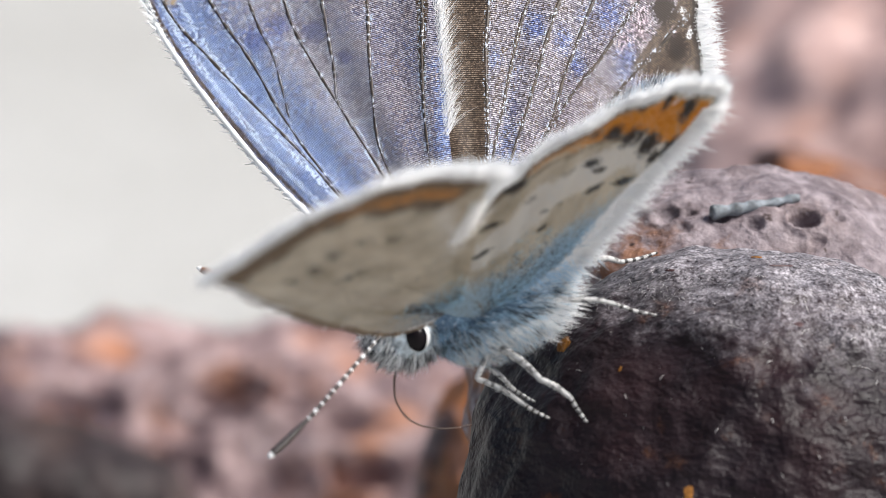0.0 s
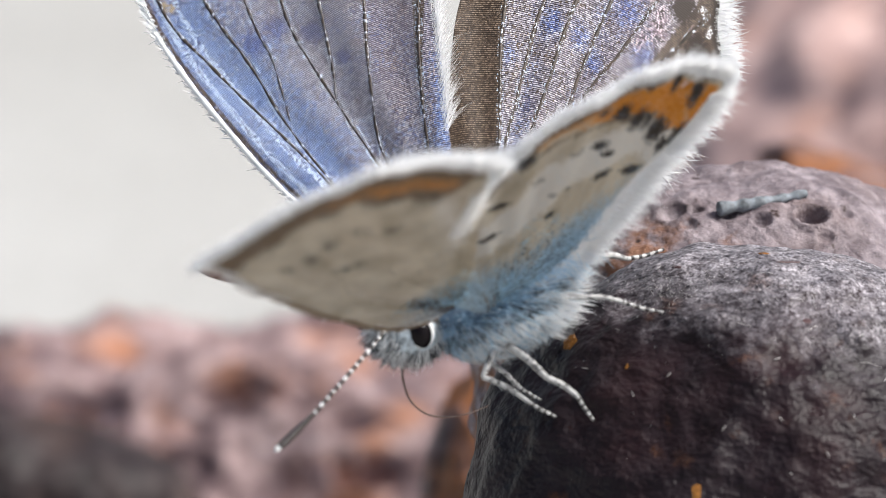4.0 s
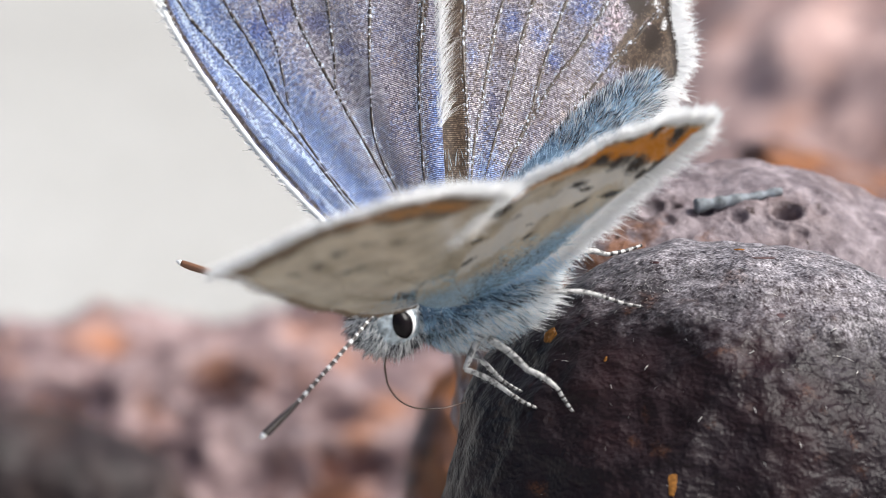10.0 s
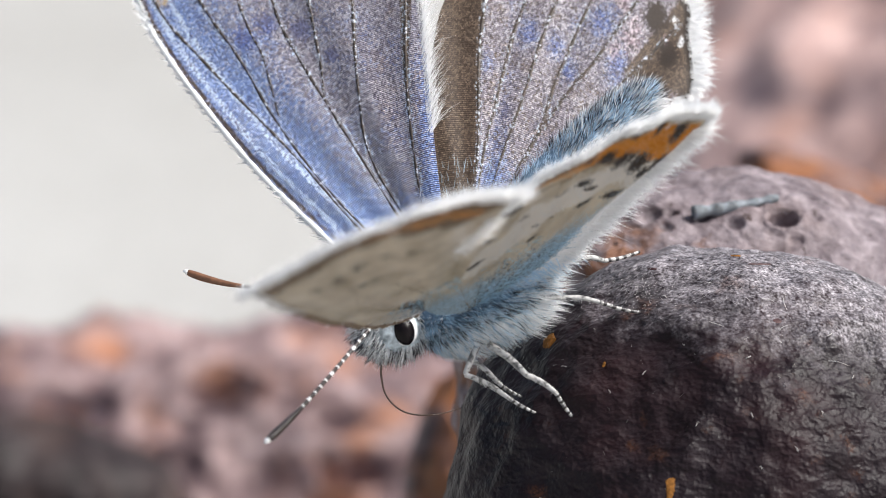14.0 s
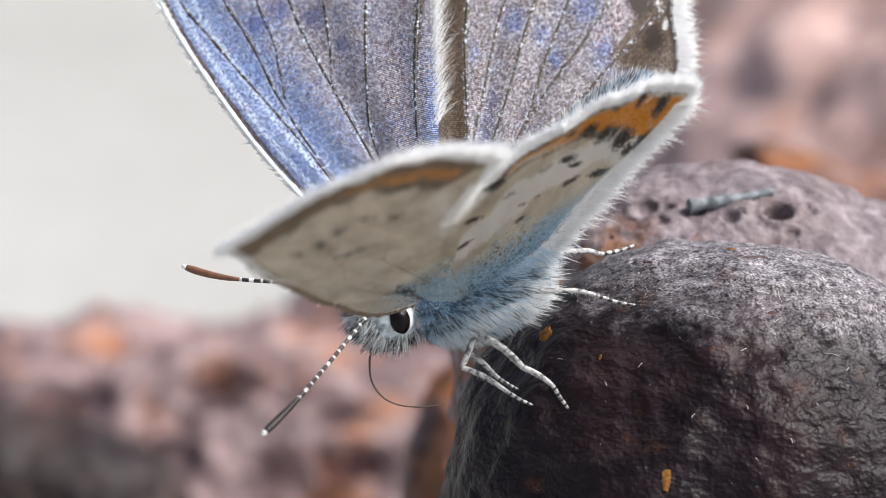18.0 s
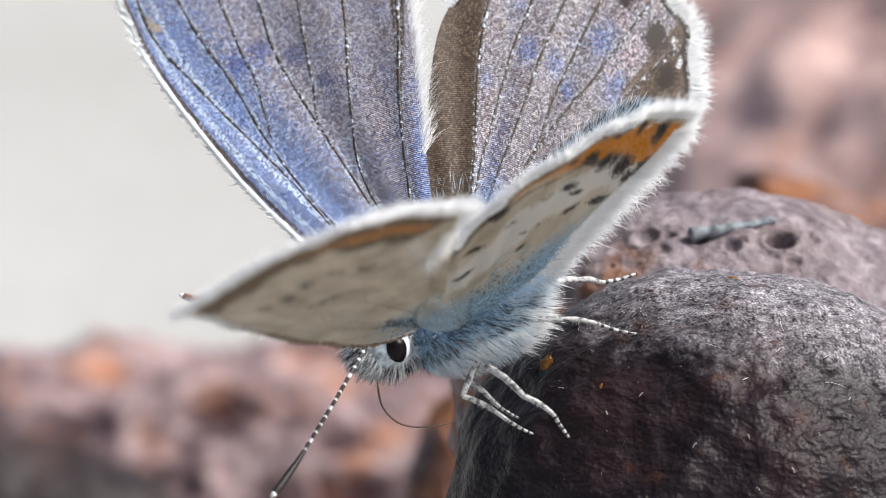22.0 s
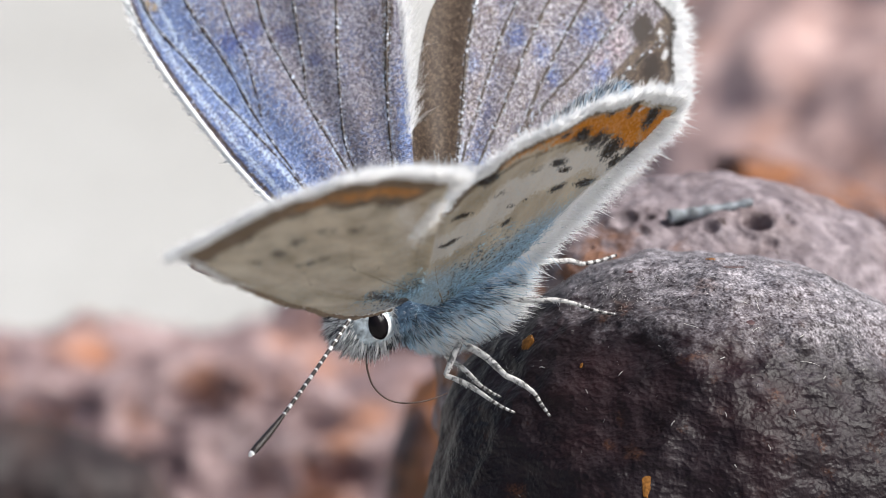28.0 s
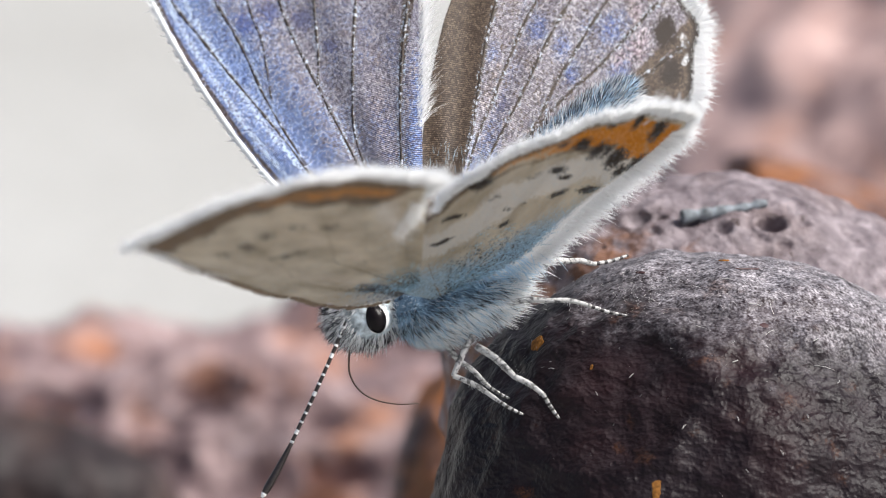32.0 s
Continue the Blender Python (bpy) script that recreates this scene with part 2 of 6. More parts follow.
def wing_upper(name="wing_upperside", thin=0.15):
    """Upper side: cross rows of blue, tan and brown scales."""
    n = Nodes(name)
    cell = n.cells(1.0, n.mm(19.0, 21.0, 1.0))
    sep = n.add("ShaderNodeSeparateColor", {0: cell}).outputs
    rnd, rnd2 = sep[0], sep[1]
    big = n.noise(0.55, 4, 0.6)
    mid = n.noise(1.7, 4, 0.6)
    wave = n.add("ShaderNodeTexWave", {"Vector": n.mm(), "Scale": 4.9, "Distortion": 0.9, "Detail": 1.0,
                                       "Detail Scale": 6.0}, rings=True).outputs["Fac"]
    row = n.math('ADD', n.math('ADD', n.math('MULTIPLY', wave, 0.44), 0.06), n.math('MULTIPLY', rnd, 0.43))
    tan = n.ramp(row, [(0.18, (0.014, 0.012, 0.017)), (0.40, (0.140, 0.121, 0.160)), (0.66, (0.46, 0.42, 0.49)),
                       (0.88, (0.92, 0.90, 0.91))])
    tan = n.mix(n.math('MULTIPLY', n.step(mid, 0.54, 0.70), 0.5), tan, n.mix(1.0, tan, (1.0, 0.78, 0.50), 'MULTIPLY'))
    blue = n.ramp(row, [(0.18, (0.016, 0.022, 0.070)), (0.42, (0.110, 0.175, 0.43)), (0.66, (0.32, 0.47, 0.88)),
                        (0.90, (0.82, 0.91, 1.0))])
    amount = n.math('ADD', n.attr("blue"), n.math('ADD', n.math('MULTIPLY', big, 0.9), n.math('MULTIPLY', rnd2, 0.6)))
    c = n.mix(n.step(amount, 0.88, 1.3), tan, blue)
    brown = n.ramp(row, [(0.15, (0.018, 0.011, 0.007)), (0.6, (0.085, 0.056, 0.038)), (0.95, (0.36, 0.27, 0.20))])
    e = n.math('MULTIPLY', n.math('ADD', rnd2, -0.5), 0.5)
    c = n.mix(n.step(n.math('ADD', n.attr("brown"), e), 0.4, 0.6), c, brown)
    c = n.mix(n.math('MULTIPLY', n.step(n.math('ADD', n.attr("spot"), e), 0.35, 0.65), 0.9), c, (0.50, 0.55, 0.80), 'MULTIPLY')
    c = n.mix(n.math('MULTIPLY', n.step(n.math('ADD', n.attr("pink"), e), 0.45, 0.7), 0.8), c, n.ramp(rnd, [(0.25, (0.035, 0.024, 0.02)), (0.6, (0.26, 0.17, 0.22)), (0.95, (0.78, 0.66, 0.72))]))
    c = n.mix(n.step(n.math('ADD', n.attr("pale"), e), 0.45, 0.6), c, (0.70, 0.81, 0.95))
    c = n.mix(n.step(n.math('ADD', n.attr("dark"), e), 0.4, 0.6), c, (0.028, 0.018, 0.013))
    c = n.mix(n.step(n.math('ADD', n.attr("white"), e), 0.4, 0.6), c, (0.85, 0.86, 0.88))
    c = n.mix(n.step(n.math('ADD', n.attr("worn"), e), 0.4, 0.6), c, (0.55, 0.42, 0.25))
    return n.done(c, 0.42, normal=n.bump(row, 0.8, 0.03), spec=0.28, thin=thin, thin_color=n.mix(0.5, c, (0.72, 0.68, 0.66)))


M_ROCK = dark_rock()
M_RIDGE = ridge_rock()
M_BACK = rust_rock("rust_rock", 2.0, 1.5, 0.65, 0.0, 0.15, 0.62)
M_LEFT = rust_rock("dark_rust_rock", 1.1, 1.7, 0.72, 0.0, 0.3, 0.12)
M_RUSTY = rust_rock("orange_rust_rock", 0.75, 2.2, 0.95, 0.0, 0.2)
M_SIDE = rust_rock("patchy_rust_rock", 0.72, 1.2, 0.97, 0.0, 0.2)
# near-black, for rocks added to darken the lower left and cut bounced light
M_DARKENER = rust_rock("darkening_rock", 0.14, 1.0, 0.5, 0.0, 0.2)
M_GROUND = pale_ground()
M_UNDER = wing_under()
M_UPPER = wing_upper()
# more translucent copy of the upperside, so light through it brightens near undersides
M_UPPER_LIT_THROUGH = wing_upper("wing_upperside_lit_through", 0.6)
_n = Nodes("dark_vein")
M_VEIN_DARK = _n.done(_n.mix(_n.step(_n.noise(8.0, 2, 0.7), 0.57, 0.61), _n.ramp(_n.noise(3.0), [(0.3, (0.030, 0.022, 0.017)), (0.7, (0.085, 0.062, 0.045))]), (0.62, 0.66, 0.74)), 0.5)
M_VEIN_PALE = plain("pale_vein", (0.21, 0.16, 0.105), 0.6, 0.2, 8)
M_COSTA = plain("brown_costa", (0.20, 0.145, 0.10), 0.6, 0.4, 6)
M_WHITE_HAIR = hair("white_hair", (0.97, 0.97, 0.97), 0.65, 0.03)
M_BLUE_HAIR = hair("blue_hair", (0.42, 0.60, 0.72), 0.45, 0.3)
M_PALE_BLUE_HAIR = hair("pale_blue_hair", (0.60, 0.76, 0.90), 0.5, 0.12)
M_DARK_HAIR = hair("dark_hair", (0.035, 0.035, 0.042), 0.1, 0.4)
M_GREY_HAIR = hair("grey_hair", (0.42, 0.44, 0.47), 0.3, 0.3)
# white below follows the white fur and puts light into its shaded underside
_n = Nodes("dusted_skin")
M_SKIN = _n.done(_n.mix(_n.step(_n.add("ShaderNodeSeparateXYZ", {0: _n.mm()}).outputs[1], -0.75, -0.2), (0.80, 0.80, 0.79),
                        _n.ramp(_n.noise(5, 4), [(0.3, (0.07, 0.12, 0.18)), (0.7, (0.22, 0.34, 0.46))])), 0.7)
_n = Nodes("leg_scales")
M_LEG = _n.done(_n.mix(_n.step(_n.noise(6.0, 3, 0.7), 0.47, 0.60), (0.50, 0.49, 0.48), (0.10, 0.095, 0.095)), 0.6)
M_HEAD = plain("head_skin", (0.40, 0.45, 0.48), 0.7, 0.7, 5)
M_BAND = plain("black_band", (0.022, 0.018, 0.018), 0.45, 0.4, 9)
M_BLACK = plain("antenna_black", (0.035, 0.026, 0.024), 0.45, 0.3, 9)
M_WHITE = plain("white_scales", (0.86, 0.86, 0.85), 0.6, 0.08, 12)
M_CLUB = plain("rusty_club", (0.17, 0.075, 0.038), 0.5, 0.3, 5)
M_TONGUE = plain("tongue", (0.11, 0.065, 0.048), 0.35, 0.3, 8)
_n = Nodes("eye_black")
M_EYE = _n.done((0.008, 0.006, 0.007), 0.22, spec=0.12,
                normal=_n.bump(_n.cells(32.0, what="Distance"), 0.25, 0.01))
M_LINT = hair("lint", (0.66, 0.64, 0.62), 0.2, 0.3)
M_FLECK = plain("rust_fleck", (0.20, 0.085, 0.02), 0.7, 0.6, 9, spec=0.1)
M_STUB = plain("slate_stub", (0.17, 0.19, 0.21), 0.75, 0.8, 2.5)


# ---------------------------------------------------------------- building blocks
def from_arrays(name, verts, faces, mats, mat_index=None, smooth=True):
    """A mesh from vertices in millimetres and faces of one size each."""
    me = bpy.data.meshes.new(name)
    me.from_pydata((np.asarray(verts, float) * MM).tolist(), [], [list(f) for f in faces])
    for m in mats:
        me.materials.append(m)
    if mat_index is not None:
        me.polygons.foreach_set("material_index", np.asarray(mat_index, np.int32))
    me.polygons.foreach_set("use_smooth", np.full(len(me.polygons), smooth))
    me.update()
    return me


def part(name, me, parent, at=None, label="", kind=""):
    """One mesh object under a thing or a part."""
    ob = new(name, me)
    ob.parent = parent
    if at is not None:
        ob.matrix_basis = at
    return tagged(ob, label, kind=kind)


def spline(points, n, closed=False):
    """Catmull-Rom through the points, n samples."""
    p = np.asarray(points, float)
    k = len(p)
    segs = k if closed else k - 1
    out = []
    for u in np.linspace(0, segs, n, endpoint=not closed):
        i = min(int(u), segs - 1)
        f = u - i
        if closed:
            a, b, c, d = p[(i - 1) % k], p[i % k], p[(i + 1) % k], p[(i + 2) % k]
        else:
            a, b, c, d = p[max(i - 1, 0)], p[i], p[i + 1], p[min(i + 2, k - 1)]
        out.append(0.5 * (2 * b + (c - a) * f + (2 * a - 5 * b + 4 * c - d) * f * f + (3 * b - a - 3 * c + d) * f ** 3))
    return np.array(out)


def tube(points, radii, sides=8, flat=1.0):
    """Vertices and faces of a tube along points, closed at both ends. flat < 1 squashes it."""
    p = np.asarray(points, float)
    r = np.broadcast_to(np.asarray(radii, float), (len(p),))
    t = np.gradient(p, axis=0)
    t /= np.linalg.norm(t, axis=1)[:, None] + 1e-12
    ref = np.array([0.0, 0.0, 1.0]) if abs(t[:, 2]).mean() < 0.8 else np.array([0.0, 1.0, 0.0])
    verts, faces = [], []
    for i in range(len(p)):
        a = np.cross(t[i], ref)
        a /= np.linalg.norm(a)
        b = np.cross(a, t[i])
        for k in range(sides):
            w = 2 * math.pi * k / sides
            verts.append(p[i] + r[i] * (math.cos(w) * a + flat * math.sin(w) * b))
    for i in range(len(p) - 1):
        for k in range(sides):
            q = (k + 1) % sides
            faces.append((i * sides + k, i * sides + q, (i + 1) * sides + q, (i + 1) * sides + k))
    faces.append(tuple(range(sides))[::-1])
    faces.append(tuple((len(p) - 1) * sides + k for k in range(sides)))
    return verts, faces


def banded(name, points, radii, mats, pick, sides=10, flat=1.0):
    """A tube whose rings take materials by pick(fraction along)."""
    v, f = tube(points, radii, sides, flat)
    n = len(points)
    idx = [pick((i // sides + 0.5) / (n - 1)) for i in range((n - 1) * sides)] + [pick(0.0), pick(1.0)]
    return from_arrays(name, v, f, mats, idx)


def strands(name, roots, dirs, lengths, width, mat, bend=None, rng=None):
    """Many thin tapering hairs in one mesh; each is a little blade with a bend."""
    roots, dirs = np.asarray(roots, float), np.asarray(dirs, float)
    n = len(roots)
    dirs = dirs / np.linalg.norm(dirs, axis=1)[:, None]
    L = np.broadcast_to(np.asarray(lengths, float), (n,))[:, None]
    W = np.broadcast_to(np.asarray(width, float), (n,))[:, None]
    side = np.cross(dirs, rng.normal(size=(n, 3)))
    side /= np.linalg.norm(side, axis=1)[:, None] + 1e-9
    if bend is None:
        bend = rng.normal(size=(n, 3)) * 0.15
    bend = np.broadcast_to(np.asarray(bend, float), (n, 3))
    rows = []
    for f, w in ((0.0, 1.0), (0.5, 0.8)):
        c = roots + dirs * L * f + bend * L * f * f
        rows += [c - side * W * w * 0.5, c + side * W * w * 0.5]
    rows.append(roots + dirs * L + bend * L)
    v = np.stack(rows, 1).reshape(-1, 3)
    base = np.arange(n)[:, None] * 5
    quads, tris = base + np.array([[0, 1, 3, 2]]), base + np.array([[2, 3, 4]])
    return from_arrays(name, v, quads.tolist() + tris.tolist(), [mat])


def blob(name, radii, mat, rough=0.04, freq=1.2, rows=40, cols=60, shape=None, seed=0.0, power=2.0, octaves=4, front=1.0, relief=0.0):
    """A rounded, uneven body about its own centre, radii in millimetres; shape(d) may add to the radius."""
    verts, faces = [], []
    for i in range(rows + 1):
        a = math.pi * (i / rows) ** front
        for k in range(cols):
            b = 2 * math.pi * k / cols
            d = Vector((math.sin(a) * math.cos(b), math.sin(a) * math.sin(b), math.cos(a)))
            e = (sum(abs(c) ** power for c in d)) ** (-1 / power)
            f = 1.0
            if rough:
                q = Vector((d.x * radii[0], d.y * radii[1], d.z * radii[2])) * freq + Vector((seed, seed, seed))
                f += rough * noise.fractal(q, 0.8, 2.1, octaves)
                if relief:
                    f += relief * (noise.noise(q * 3.1 + Vector((9, 9, 9))) + 0.4 * noise.noise(q * 7.1))
            if shape:
                f += shape(d)
            verts.append((d.x * e * f * radii[0], d.y * e * f * radii[1], d.z * e * f * radii[2]))
    for i in range(rows):
        for k in range(cols):
            q = (k + 1) % cols
            faces.append((i * cols + k, (i + 1) * cols + k, (i + 1) * cols + q, i * cols + q))
    return from_arrays(name, verts, faces, [mat])


def thing(name, at, label, category, group="", kind=""):
    ob = new(name)
    ob.empty_display_size = 0.002
    ob.matrix_basis = at
    return tagged(ob, label, category, group, kind)


def at_stage(x, y, z, rx=0, ry=0, rz=0):
    """A pose given in stage millimetres and degrees."""
    return STAGE @ pose(x * MM, y * MM, z * MM, rx, ry, rz)


# ---------------------------------------------------------------- ground and rocks
def build_ground():
    nx = 60
    xs = np.concatenate([-np.geomspace(60000, 40, nx // 2), np.geomspace(40, 60000, nx // 2)])
    v, f = [], []
    for y in xs:
        for x in xs:
            r = math.hypot(x, y)
            z = -95 + (4.0 * noise.noise(Vector((x, y, 0)) * 0.01) + 1.5 * noise.noise(Vector((x, y, 3)) * 0.05)) * min(1, 3000 / (r + 1))
            v.append((x, y, z))
    n = len(xs)
    for j in range(n - 1):
        for i in range(n - 1):
            f.append((j * n + i, j * n + i + 1, (j + 1) * n + i + 1, (j + 1) * n + i))
    tagged(new("ground", from_arrays("ground", v, f, [M_GROUND])), "pale dusty ground, far out of focus", "ground", kind="structure")


def pits(spots):
    """Small hollows in a rock: (direction, radius, depth), all relative to the rock's radius."""
    spots = [(Vector(v).normalized(), r, depth) for v, r, depth in spots]

    def shape(d):
        s = 0.0
        for v, r, depth in spots:
            q = (d - v).length / r
            if q < 1.4:
                s -= depth * max(0.0, 1 - q ** 4) - 0.25 * depth * max(0.0, 1 - abs(q - 1.1) / 0.3)
        return s
    return shape


def rock_mesh(name, lumps, mat):
    """One rock: rounded lumps grown together."""
    bm = bmesh.new()
    for lump in lumps:
        me = blob(name, lump["radii"], mat, lump["rough"], lump["freq"], lump["rows"], lump["cols"], lump.get("shape"), lump["seed"],
                  lump.get("power", 2.2), lump.get("octaves", 5), lump.get("front", 1.0), lump.get("relief", 0.0))
        me.transform(Matrix.Translation([v * MM for v in lump["at"]]))
        bm.from_mesh(me)
        bpy.data.meshes.remove(me)
    me = bpy.data.meshes.new(name)
    bm.to_mesh(me)
    bm.free()
    me.materials.append(mat)
    me.polygons.foreach_set("use_smooth", np.full(len(me.polygons), True))
    return me


# boulders set back along the line of sight
def farther(k):
    return STAGE @ Matrix.Translation((0, 0, 0.1)) @ Matrix.Scale(k, 4) @ Matrix.Translation((0, 0, -0.1))


def build_rocks():
    hollow = pits([((-0.42, 0.50, 0.75), 0.30, 0.030), ((0.15, 0.75, 0.64), 0.10, 0.008), ((0.35, 0.6, 0.7), 0.14, 0.008)])
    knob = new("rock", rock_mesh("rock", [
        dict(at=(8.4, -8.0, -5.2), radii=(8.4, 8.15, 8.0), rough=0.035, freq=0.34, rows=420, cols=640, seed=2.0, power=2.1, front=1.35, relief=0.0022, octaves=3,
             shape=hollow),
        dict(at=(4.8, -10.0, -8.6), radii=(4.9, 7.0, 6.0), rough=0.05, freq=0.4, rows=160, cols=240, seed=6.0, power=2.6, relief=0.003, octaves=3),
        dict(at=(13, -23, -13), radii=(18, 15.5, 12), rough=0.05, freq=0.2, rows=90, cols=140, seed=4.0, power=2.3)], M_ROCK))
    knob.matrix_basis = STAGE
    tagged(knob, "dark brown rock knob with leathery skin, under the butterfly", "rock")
    holes = pits([((0.174, 0.738, 0.651), 0.056, 0.080), ((0.01, 0.723, 0.691), 0.036, 0.03), ((-0.102, 0.753, 0.651), 0.032, 0.03), ((0.287, 0.743, 0.605), 0.03, 0.02),
                  ((-0.224, 0.695, 0.683), 0.03, 0.015), ((-0.276, 0.747, 0.604), 0.05, 0.03), ((-0.20, 0.76, 0.62), 0.03, 0.03), ((0.09, 0.80, 0.59), 0.02, 0.015),
                  ((0.22, 0.66, 0.72), 0.03, 0.02)])
    ridge = new("rock", rock_mesh("rock", [
        dict(at=(8.8, -4.4, -14.0), radii=(8.6, 6.9, 7.0), rough=0.05, freq=0.3, rows=320, cols=480, seed=7.0, power=2.2, shape=holes, relief=0.003)], M_RIDGE))
    ridge.matrix_basis = STAGE
    tagged(ridge, "pitted purplish rock ridge with rusty cracks, behind the dark knob", "rock")
    dents = pits([((0.047, 0.787, 0.616), 0.055, 0.12), ((0.231, 0.599, 0.766), 0.05, 0.12), ((0.137, 0.756, 0.64), 0.05, 0.09), ((0.119, 0.838, 0.533), 0.05, 0.08),
                  ((-0.16, 0.76, 0.63), 0.07, 0.06), ((0.20, 0.69, 0.69), 0.04, 0.07), ((-0.02, 0.62, 0.78), 0.06, 0.05)])
    low = new("boulder", rock_mesh("boulder", [
        dict(at=(-9, -15.5, -31), radii=(24, 12.5, 10), rough=0.10, freq=0.24, rows=220, cols=340, seed=11.0, power=2.4, shape=dents),
        dict(at=(4, -10, -36), radii=(12, 12, 9), rough=0.09, freq=0.2, rows=100, cols=160, seed=15.0),
        dict(at=(-4, -34, -33), radii=(24, 16, 14), rough=0.09, freq=0.1, rows=60, cols=90, seed=16.0)], M_LEFT))
    low.matrix_basis = farther(1.75)
    tagged(low, "dusky mauve boulder with rust patches, out of focus behind the butterfly", "boulder")
    back = new("boulder", rock_mesh("boulder", [
        dict(at=(28, -14, -62), radii=(30, 31, 44), rough=0.05, freq=0.13, rows=140, cols=220, seed=19.0, power=2.1)], M_BACK))
    back.matrix_basis = farther(2.1)
    tagged(back, "large pinkish boulder with rusty bands, far out of focus", "boulder")
    # boulder added below the rocks, kept dark to cut light bounced onto the knob
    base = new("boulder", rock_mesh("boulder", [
        dict(at=(0, 0, 0), radii=(60, 38, 45), rough=0.06, freq=0.05, rows=80, cols=140, seed=23.0, power=2.6)], M_DARKENER))
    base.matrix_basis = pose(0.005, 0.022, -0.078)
    tagged(base, "broad boulder added on the pale ground, darkened to cut bounced light", "boulder")
    side = new("rock", rock_mesh("rock", [
        dict(at=(1.2, -10.5, -22.0), radii=(2.6, 6.6, 5.0), rough=0.08, freq=0.5, rows=90, cols=140, seed=31.0, power=2.2)], M_SIDE))
    side.matrix_basis = farther(1.25)
    tagged(side, "rusty orange rock flank beside the dark knob", "rock")
    band = new("rock", rock_mesh("rock", [
        dict(at=(0, 0, 0), radii=(13, 2.6, 6.0), rough=0.12, freq=0.3, rows=80, cols=120, seed=37.0)], M_RUSTY))
    band.matrix_basis = at_stage(26.5, -1.5, -80.0, 0, 0, -27)
    tagged(band, "rusty orange-brown rock in the gap behind the ridge", "rock")
    # near-black rock added only to darken the lower left
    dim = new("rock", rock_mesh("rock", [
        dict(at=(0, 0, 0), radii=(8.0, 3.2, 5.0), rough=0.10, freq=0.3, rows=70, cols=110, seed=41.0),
        dict(at=(-2, -14, -2), radii=(13, 13, 9), rough=0.08, freq=0.2, rows=50, cols=80, seed=43.0)], M_DARKENER))
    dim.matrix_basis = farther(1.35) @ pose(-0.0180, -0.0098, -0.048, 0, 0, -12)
    tagged(dim, "near-black rock added to darken the lower left, out of focus before the mauve boulder", "rock")
    return knob, ridge


build_ground()
KNOB, RIDGE = build_rocks()


# ---------------------------------------------------------------- the butterfly
FEET = (4.5, -4.6, 0.5)      # where the thing stands, stage millimetres


def B(x, y, z):
    """Stage millimetres to the butterfly's own millimetres."""
    return np.array((x - FEET[0], y - FEET[1], z - FEET[2]), float)


FORE_FAR = [(0.03, 0.53), (1.07, 1.16), (2.88, 1.46), (6.05, 1.81), (9.96, 1.79), (12.72, 1.27), (14.24, 0.84), (14.62, 0.26), (14.44, -0.91), (14.00, -2.20), (13.10, -3.50), (11.99, -4.42), (10.77, -4.96), (9.55, -5.07), (8.75, -4.76), (6.29, -3.61), (3.07, -1.82), (0.21, -0.32)]
FORE_NEAR = [(-0.03, 0.84), (0.97, 1.58), (2.80, 1.72), (6.00, 1.54), (10.00, 1.22), (12.79, 0.75), (14.15, 0.54), (14.32, 0.05), (14.13, -1.04), (13.93, -2.47), (13.33, -3.73), (11.90, -4.28), (10.24, -4.79), (9.50, -4.86), (8.55, -4.78), (7.24, -3.94), (4.91, -2.18), (2.17, -0.26)]
HIND = [(-0.01, 0.60), (1.00, 2.04), (2.30, 2.83), (4.21, 2.82), (5.53, 2.49), (6.36, 2.13), (6.99, 1.45), (7.65, 0.27), (8.15, -1.08), (8.43, -2.44), (8.05, -3.55), (7.68, -4.40), (6.54, -4.23), (4.91, -3.48), (3.20, -2.88), (1.37, -2.24), (0.26, -1.46), (-0.04, -0.95)]
HIND_FAR = [(0.00, 0.60), (1.58, 1.50), (3.57, 2.25), (5.56, 2.71), (6.80, 2.59), (7.93, 1.91), (8.87, 0.86), (9.60, -0.64), (9.95, -2.18), (9.57, -3.49), (8.20, -3.95), (7.07, -4.29), (5.99, -3.99), (4.31, -3.33), (2.32, -2.20), (0.98, -1.35), (0.21, -0.90), (0.03, -0.60)]
def bumps(p, spots):
    """Mask of round spots (x, y, radius), soft at the rim."""
    m = np.zeros(len(p))
    for x, y, rx, ry in spots:
        m = np.maximum(m, 1.3 - np.hypot((p[:, 0] - x) / rx, (p[:, 1] - y) / ry) * 0.8)
    return np.clip(m, 0, 1)


def between(v, lo, hi, soft):
    return np.clip((v - lo) / soft + 0.5, 0, 1) * np.clip((hi - v) / soft + 0.5, 0, 1)


def grown(p, size, far_hind):
    """Membrane points at their size; the far hindwing is drawn out towards its front corner."""
    q = p * size
    if far_hind:
        q = q * (1 + np.column_stack([0.16 * np.clip((p[:, 1] + 3) / 4, 0, 1), 0 * p[:, 1]]))
    return q


def to_line(p, line):
    """Least distance of points p from a dense line."""
    d = np.full(len(p), 1e9)
    for q in line:
        d = np.minimum(d, (p[:, 0] - q[0]) ** 2 + (p[:, 1] - q[1]) ** 2)
    return np.sqrt(d)


